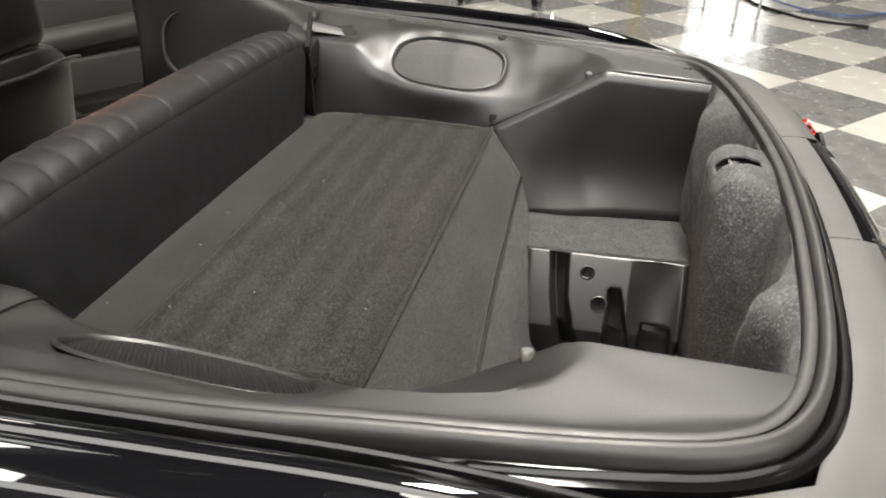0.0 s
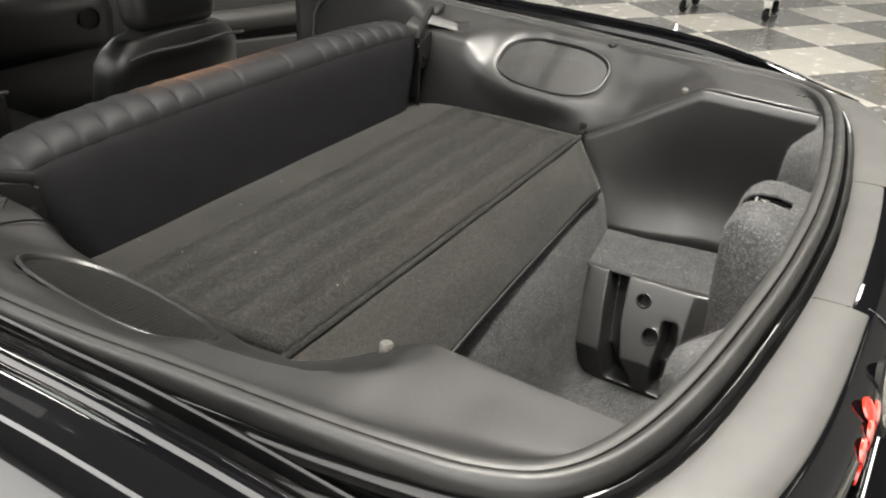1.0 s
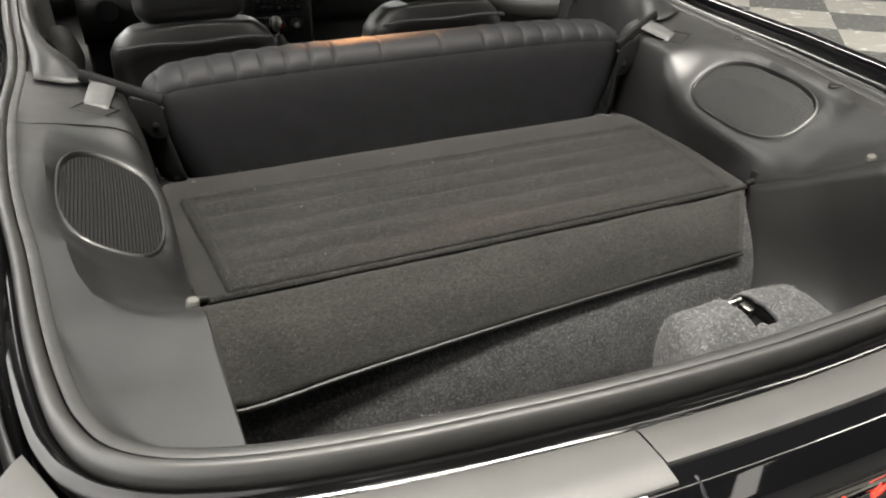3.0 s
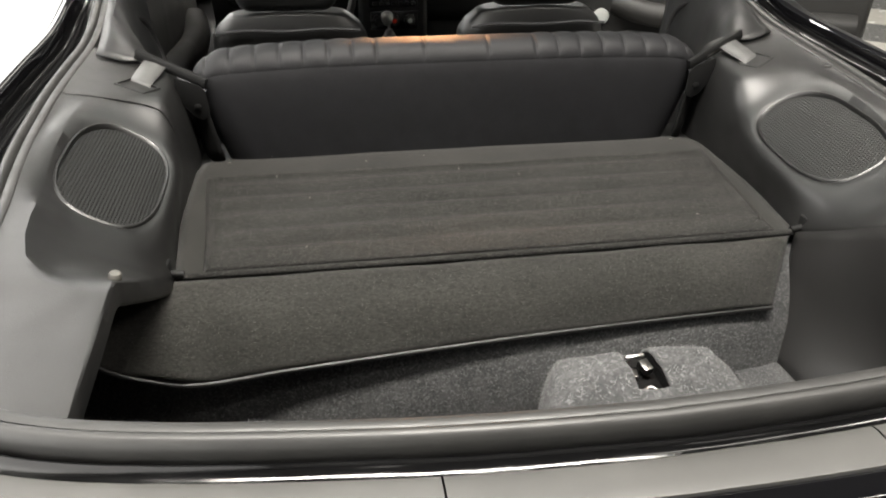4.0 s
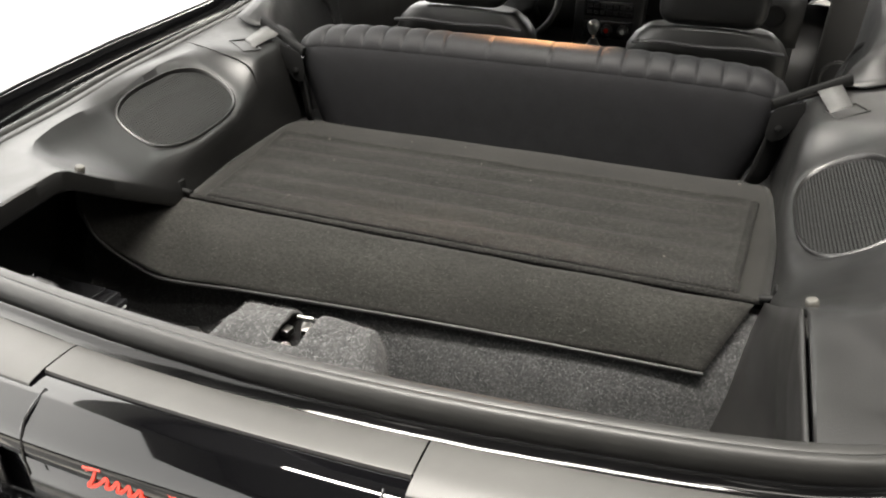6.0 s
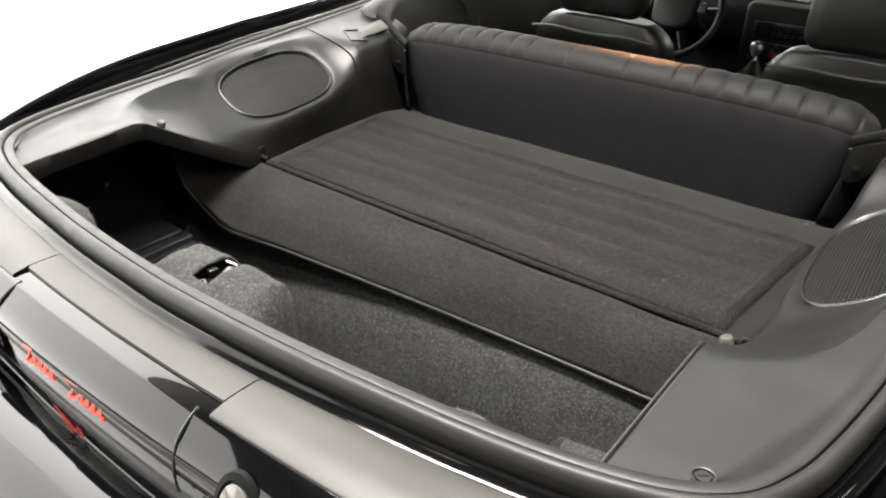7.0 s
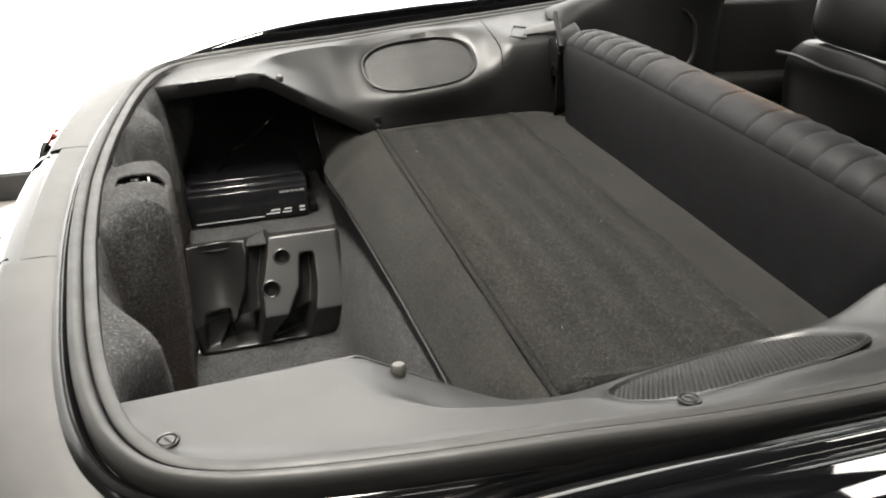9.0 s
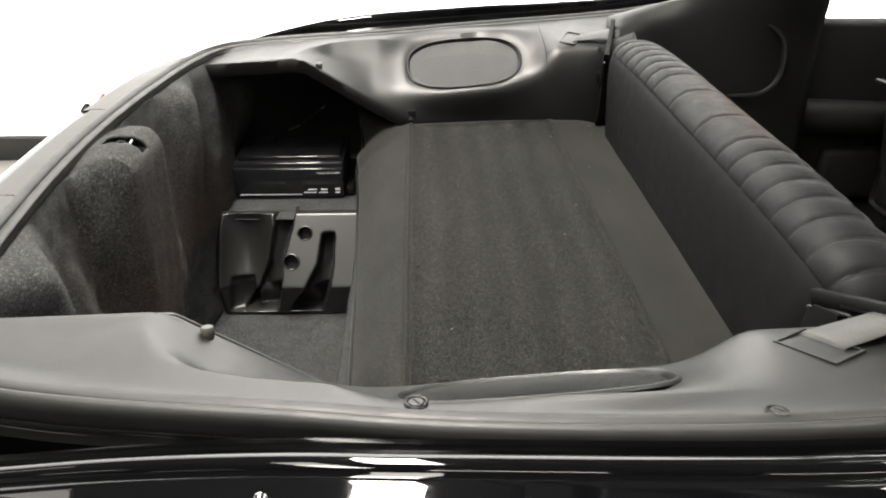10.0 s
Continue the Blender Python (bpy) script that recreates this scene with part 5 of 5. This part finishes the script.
def dashboard():
    d = part("dashboard", grid(surface([[(-0.70, 2.05, 0.60), (0, 2.05, 0.60), (0.70, 2.05, 0.60)], [(-0.70, 2.02, 0.76), (0, 2.02, 0.76), (0.70, 2.02, 0.76)], [(-0.70, 2.15, 0.84), (0, 2.12, 0.85), (0.70, 2.15, 0.84)], [(-0.70, 2.6, 0.86), (0, 2.7, 0.87), (0.70, 2.6, 0.86)]], 18, 24)), M_CABIN, car, "black plastic dashboard", thick=0.02)
    part("knee_panel", box(-0.70, 0.70, 2.10, 2.16, 0.30, 0.62, 0.02), M_CABIN, car)
    st = part("centre_panel", box(-0.135, 0.135, 1.93, 2.10, 0.50, 0.80, 0.02, 3), M_CABIN, car, "black centre stack with radio and heater controls")
    part("radio", box(-0.095, 0.095, 1.922, 1.94, 0.685, 0.745, 0.004), M_CHANGER, st)
    for i in range(2):
        for j in range(7):
            part("radio_key", box(-0.082 + 0.025 * j, -0.064 + 0.025 * j, 1.918, 1.924, 0.694 + 0.024 * i, 0.706 + 0.024 * i, 0.0015), M_DOORPANEL, st)
    part("heater_panel", box(-0.095, 0.095, 1.922, 1.94, 0.600, 0.672, 0.004), M_CHANGER, st)
    for k, (xx, mat) in enumerate(((-0.062, M_CABIN), (0.0, M_REDLENS), (0.062, M_CARTGREY))):
        m = axes(V(xx, 1.922, 0.636), (1, 0, 0), (0, -1, 0))
        part("heater_knob", lathe([(0.022, 0), (0.022, 0.006), (0.014, 0.010), (0.013, 0.018), (0.001, 0.019)], 20, m), M_CABIN, st)
        part("knob_mark", lathe([(0.009, 0.019), (0.008, 0.0205), (0.0005, 0.0206)], 16, m), mat, st)
    c = part("console", box(-0.115, 0.115, 1.25, 1.95, 0.48, 0.56, 0.02, 3), M_CABIN, car, "black centre console")
    part("shifter_boot", lathe([(0.055, 0), (0.045, 0.02), (0.022, 0.05), (0.012, 0.07)], 20, pose(-0.03, 1.80, 0.56)), M_FRONTSEAT, c)
    part("shifter_stalk", tube([(-0.03, 1.80, 0.60), (-0.035, 1.81, 0.65)], 0.006, 8, 3), M_CHROME, c)
    part("shifter_knob", lathe([(0.010, -0.03), (0.018, -0.015), (0.024, 0.0), (0.021, 0.014), (0.010, 0.022), (0.001, 0.023)], 20, pose(-0.036, 1.81, 0.672)), M_STEEL, c, "worn metal gear knob")
    # steering wheel
    m = axes(V(-0.325, 1.74, 0.775), (1, 0, 0), (0, -0.92, 0.40))
    w = part("steering_wheel", grid([[m @ (V(math.cos(2 * math.pi * k / 48), math.sin(2 * math.pi * k / 48), 0) * (0.162 + 0.0135 * math.cos(a)) + V(0, 0, 0.0135 * math.sin(a))) for a in [2 * math.pi * j / 10 for j in range(10)]] for k in range(49)], True), M_FRONTSEAT, car, "black leather steering wheel")
    part("wheel_pad", prism([(-0.085, 0.04), (-0.06, 0.065), (0.06, 0.065), (0.085, 0.04), (0.075, -0.05), (0.04, -0.075), (-0.04, -0.075), (-0.075, -0.05)], -0.02, 0.03, m, 0.015, 4), M_CABIN, w)
    for a in (0.12, math.pi - 0.12, -1.1, math.pi + 1.1):
        p, q = V(math.cos(a) * 0.06, math.sin(a) * 0.05, 0), V(math.cos(a) * 0.16, math.sin(a) * 0.16, 0)
        part("wheel_spoke", tube([m @ p, m @ q], 0.014, 8, 2, (0, 0, 1), 0.6), M_CABIN, w)
    for xx in (-0.1, 0.1):
        part("wheel_switch", box(xx - 0.014, xx + 0.014, -0.005, 0.03, 0.012, 0.022, 0.003, 2, m), M_VINYL, w)
    part("column", tube([m @ V(0, 0, -0.02), V(-0.335, 2.05, 0.62)], 0.05, 14, 3), M_CABIN, w)
    for xx in (-0.6, 0.16, 0.6):
        mm = axes(V(xx, 2.012, 0.72), (1, 0, 0), (0, -1, 0))
        part("air_vent", lathe([(0.042, -0.002), (0.042, 0.004), (0.037, 0.006), (0.035, -0.002), (0.001, -0.003)], 24, mm), M_BLACK, d)


dashboard()


def door(s, hinge, angle, label):
    m = Matrix.Translation(hinge) @ pose(0, 0, 0, 0, 0, angle)

    def put(name, bm, mat, lab="", parent=None):
        bmesh.ops.transform(bm, matrix=m, verts=bm.verts)
        return part(name, bm, mat, parent, lab)
    t = put("car_door", box(0.0 if s > 0 else -0.05, 0.05 if s > 0 else 0.0, -1.24, -0.01, 0.30, 0.88, 0.02, 3), M_DOORPANEL, label, car)
    put("outer_skin", box(0.05 if s > 0 else -0.09, 0.09 if s > 0 else -0.05, -1.25, 0.0, 0.22, 0.86, 0.02, 3), M_PAINT, "gloss black door skin", t)
    put("armrest", tube([(-0.01 * s, -1.20, 0.615), (-0.045 * s, -0.85, 0.61), (-0.05 * s, -0.45, 0.60), (-0.02 * s, -0.25, 0.63)], 0.05, 14, 6), M_DOORPANEL, "", t)
    put("door_pocket", box(-0.045 if s > 0 else 0.0, 0.0 if s > 0 else 0.045, -1.1, -0.3, 0.36, 0.52, 0.02, 3), M_DOORPANEL, "", t)
    sp = axes(V(-0.004 * s, -0.13, 0.45), (0, 1, 0), (-s, 0, 0))
    put("door_speaker", lathe([(0.08, 0), (0.08, 0.012), (0.07, 0.016), (0.065, 0.010), (0.0005, 0.016)], 28, sp), M_GRILLE, "round door loudspeaker", t)
    sp = axes(V(-0.004 * s, -0.19, 0.565), (0, 1, 0), (-s, 0, 0))
    put("tweeter", lathe([(0.035, 0), (0.035, 0.012), (0.028, 0.015), (0.0005, 0.013)], 24, sp), M_CARTGREY, "small round grey tweeter", t)


door(-1, V(-0.80, 2.30, 0), 0, "closed driver's door with dark moulded panel")
door(1, V(0.80, 2.30, 0), 58, "passenger door standing open")


def hatch_lid():
    """The raised hatch, hinged at the rear edge of the roof: tinted pane in a black surround."""
    m = Matrix.Translation((0, 1.04, 1.24)) @ pose(0, 0, 0, -54, 0, 0)
    rows = surface([[(-0.55, 0, 0.0), (0, 0, 0.04), (0.55, 0, 0.0)], [(-0.68, -0.7, -0.02), (0, -0.7, 0.06), (0.68, -0.7, -0.02)], [(-0.66, -1.25, -0.04), (0, -1.3, 0.04), (0.66, -1.25, -0.04)], [(-0.5, -1.56, -0.06), (0, -1.62, 0.0), (0.5, -1.56, -0.06)]], 24, 24)
    bm = grid([r[2:-2] for r in rows[1:-4]])
    bmesh.ops.transform(bm, matrix=m, verts=bm.verts)
    part("hatch_pane", bm, M_TINTED, car, "raised rear hatch of tinted glass", thick=0.005)
    bm = grid(rows)
    bm.faces.ensure_lookup_table()
    inner = [bm.faces[r * 23 + c] for r in range(1, 19) for c in range(2, 21)]
    bmesh.ops.delete(bm, geom=inner, context="FACES")
    bmesh.ops.transform(bm, matrix=m, verts=bm.verts)
    part("hatch_surround", bm, M_CHANGER, car, "gloss black hatch surround", thick=0.014)


hatch_lid()


def running_gear():
    for s in (-1, 1):
        for y in (0.15, 2.75):
            m = axes(V(0.80 * s, y, 0.32), (0, 1, 0), (s, 0, 0))
            w = part("wheel", lathe([(0.20, -0.11), (0.30, -0.115), (0.318, -0.10), (0.32, -0.05), (0.32, 0.05), (0.318, 0.08), (0.30, 0.10), (0.21, 0.095)], 40, m), M_DARKRUBBER, car, "black tyre")
            part("rim", lathe([(0.21, 0.09), (0.20, 0.07), (0.19, 0.02), (0.06, 0.05), (0.03, 0.07), (0.001, 0.07)], 40, m), M_STEEL, w, "pale alloy rim")
    part("underbody", box(-0.70, 0.70, -0.45, 3.4, 0.16, 0.21, 0.02), M_BLACK, car)
    rows = surface([[(-0.72, 2.35, 0.86), (0, 2.5, 0.90), (0.72, 2.35, 0.86)], [(-0.78, 3.0, 0.80), (0, 3.0, 0.86), (0.78, 3.0, 0.80)], [(-0.66, 3.75, 0.62), (0, 3.85, 0.66), (0.66, 3.75, 0.62)], [(-0.6, 3.85, 0.35), (0, 3.95, 0.35), (0.6, 3.85, 0.35)]], 14, 14)
    part("bonnet", grid(rows), M_PAINT, car, "gloss black bonnet and nose", thick=0.01)
    for s in (-1, 1):
        rows = surface([[(0.72 * s, 2.32, 0.86), (0.86 * s, 2.32, 0.76), (0.90 * s, 2.32, 0.5), (0.86 * s, 2.32, 0.24)], [(0.78 * s, 3.0, 0.80), (0.88 * s, 3.0, 0.74), (0.91 * s, 3.0, 0.66), (0.905 * s, 3.0, 0.64)], [(0.66 * s, 3.75, 0.62), (0.76 * s, 3.7, 0.58), (0.78 * s, 3.68, 0.45), (0.74 * s, 3.68, 0.24)]], 10, 10)
        part("front_wing", grid(rows), M_PAINT, car, thick=0.006)
        part("windscreen_pillar", tube([(0.70 * s, 2.45, 0.88), (0.66 * s, 2.2, 1.05), (0.59 * s, 2.0, 1.20)], 0.025, 10, 5), M_PAINT, car)
        part("roof_pillar", tube([(0.755 * s, 1.05, 1.08), (0.68 * s, 1.06, 1.17), (0.60 * s, 1.08, 1.21)], 0.035, 10, 5), M_PAINT, car)


running_gear()

# lettering and lamps on the tail


def tail_lamps():
    # the model name is drawn as plain running strokes in its colour
    name = thing("tail_lettering", "raised orange-red script on the gloss tail panel", "lettering")
    m = axes(V(-0.015, -0.6715, 0.794), (1, 0, 0), (0, -0.96, 0.28)) @ Matrix.Diagonal((0.98, 0.95, 0.6, 1.0))
    for x0, x1, lead in ((-0.088, -0.006, 0.020), (0.006, 0.086, 0.026)):
        pts = []
        n = int((x1 - x0 - lead) / 0.0125)
        pts += [V(x0, 0.007, 0), V(x0 + lead * 0.55, 0.0095, 0), V(x0 + lead * 0.45, -0.001, 0), V(x0 + lead * 0.2, -0.009, 0), V(x0 + lead * 0.7, -0.006, 0)]
        for k in range(n):
            a = x0 + lead + 0.0125 * k
            pts += [V(a + 0.004, 0.0045, 0), V(a + 0.0055, 0.0, 0), V(a + 0.004, -0.0055, 0), V(a + 0.010, -0.004, 0)]
        path = [m @ p for p in spline(pts, 4)]
        part("script_stroke", sweep(path, [(-0.0020, -0.0015), (0.0020, -0.0015), (0.0017, 0.0014), (-0.0017, 0.0014)], up=(0, -0.96, 0.28)), M_RED, name)
        part("script_bar", tube([m @ V(x0 - 0.002, 0.0085, 0.0005), m @ V(x0 + lead * 0.9, 0.0105, 0.0005)], 0.0019, 8, 4, (0, -0.96, 0.28)), M_RED, name)
    for s in (-1, 1):
        t = thing("tail_lamp", "smoked tail lamp with red cells and a clear reversing lens", "lamp", "tail lamps")
        part("smoked_cover", mirror(grid(surface([[(0.215, -0.668, 0.782), (0.40, -0.644, 0.780), (0.58, -0.60, 0.775)], [(0.213, -0.672, 0.745), (0.40, -0.65, 0.74), (0.58, -0.607, 0.738)], [(0.215, -0.668, 0.705), (0.40, -0.645, 0.70), (0.58, -0.60, 0.70)]], 8, 16)), s), M_CHANGER, t, thick=0.003)
        m = axes(V(0.262 * s, -0.6650, 0.790), (0, 0.25, 1), (0.10 * s, -1, 0.28)) @ Matrix.Diagonal((1.65, 1.0, 1.0, 1.0))
        part("reversing_lens", lathe([(0.021, 0), (0.020, 0.003), (0.015, 0.0055), (0.008, 0.0068), (0.0005, 0.0072)], 28, m), M_LENS, t, "clear reversing lamp lens")
        part("lens_bezel", lathe([(0.027, -0.004), (0.027, 0.002), (0.0225, 0.0035), (0.021, -0.002)], 28, m), M_BLACK, t)
        # round cells over the swelling of the lamp, three across
        for (off, dz, tilt), xs in (((0.0262, -0.0205, 0.75), (0.332,)), ((0.0335, -0.0355, 0.30), (0.312, 0.344, 0.376)), ((0.0358, -0.0580, 0.0), (0.318, 0.350, 0.382)), ((0.0300, -0.0800, -0.05), (0.318, 0.350, 0.382))):
            for xx in xs:
                y = upto(TAIL, xx, xx, 2)[0]
                m = axes(V(xx * s, y.y - off, y.z + dz), (1, 0, 0), (0.10 * s, -1, tilt))
                part("red_cell", lathe([(0.0125, -0.001), (0.0118, 0.0012), (0.007, 0.0020), (0.0005, 0.0022)], 20, m), M_REDLENS, t, "round red lamp cell")
    # winged emblem below the script, as plain outlines
    em = thing("tail_emblem", "small red outlined emblem on the gloss lamp band", "emblem")
    for pts in (((-0.092, 0.716), (-0.078, 0.711), (-0.062, 0.706), (-0.048, 0.698)), ((-0.084, 0.706), (-0.070, 0.702), (-0.056, 0.695)), ((-0.042, 0.712), (-0.034, 0.706), (-0.036, 0.698), (-0.043, 0.701), (-0.042, 0.712))):
        part("emblem_stroke", tube([(x, -0.6640, z) for x, z in pts], 0.0010, 6, 5, (0, -1, 0)), M_RED, em)
    for s in (-1, 1):
        part("panel_gap", mirror(tube([(0.172, -0.630, 0.8392), (0.174, -0.645, 0.8322), (0.176, -0.660, 0.8195), (0.177, -0.6685, 0.795), (0.177, -0.6695, 0.765)], 0.0016, 8, 5), s), M_CHANGER, car)


tail_lamps()
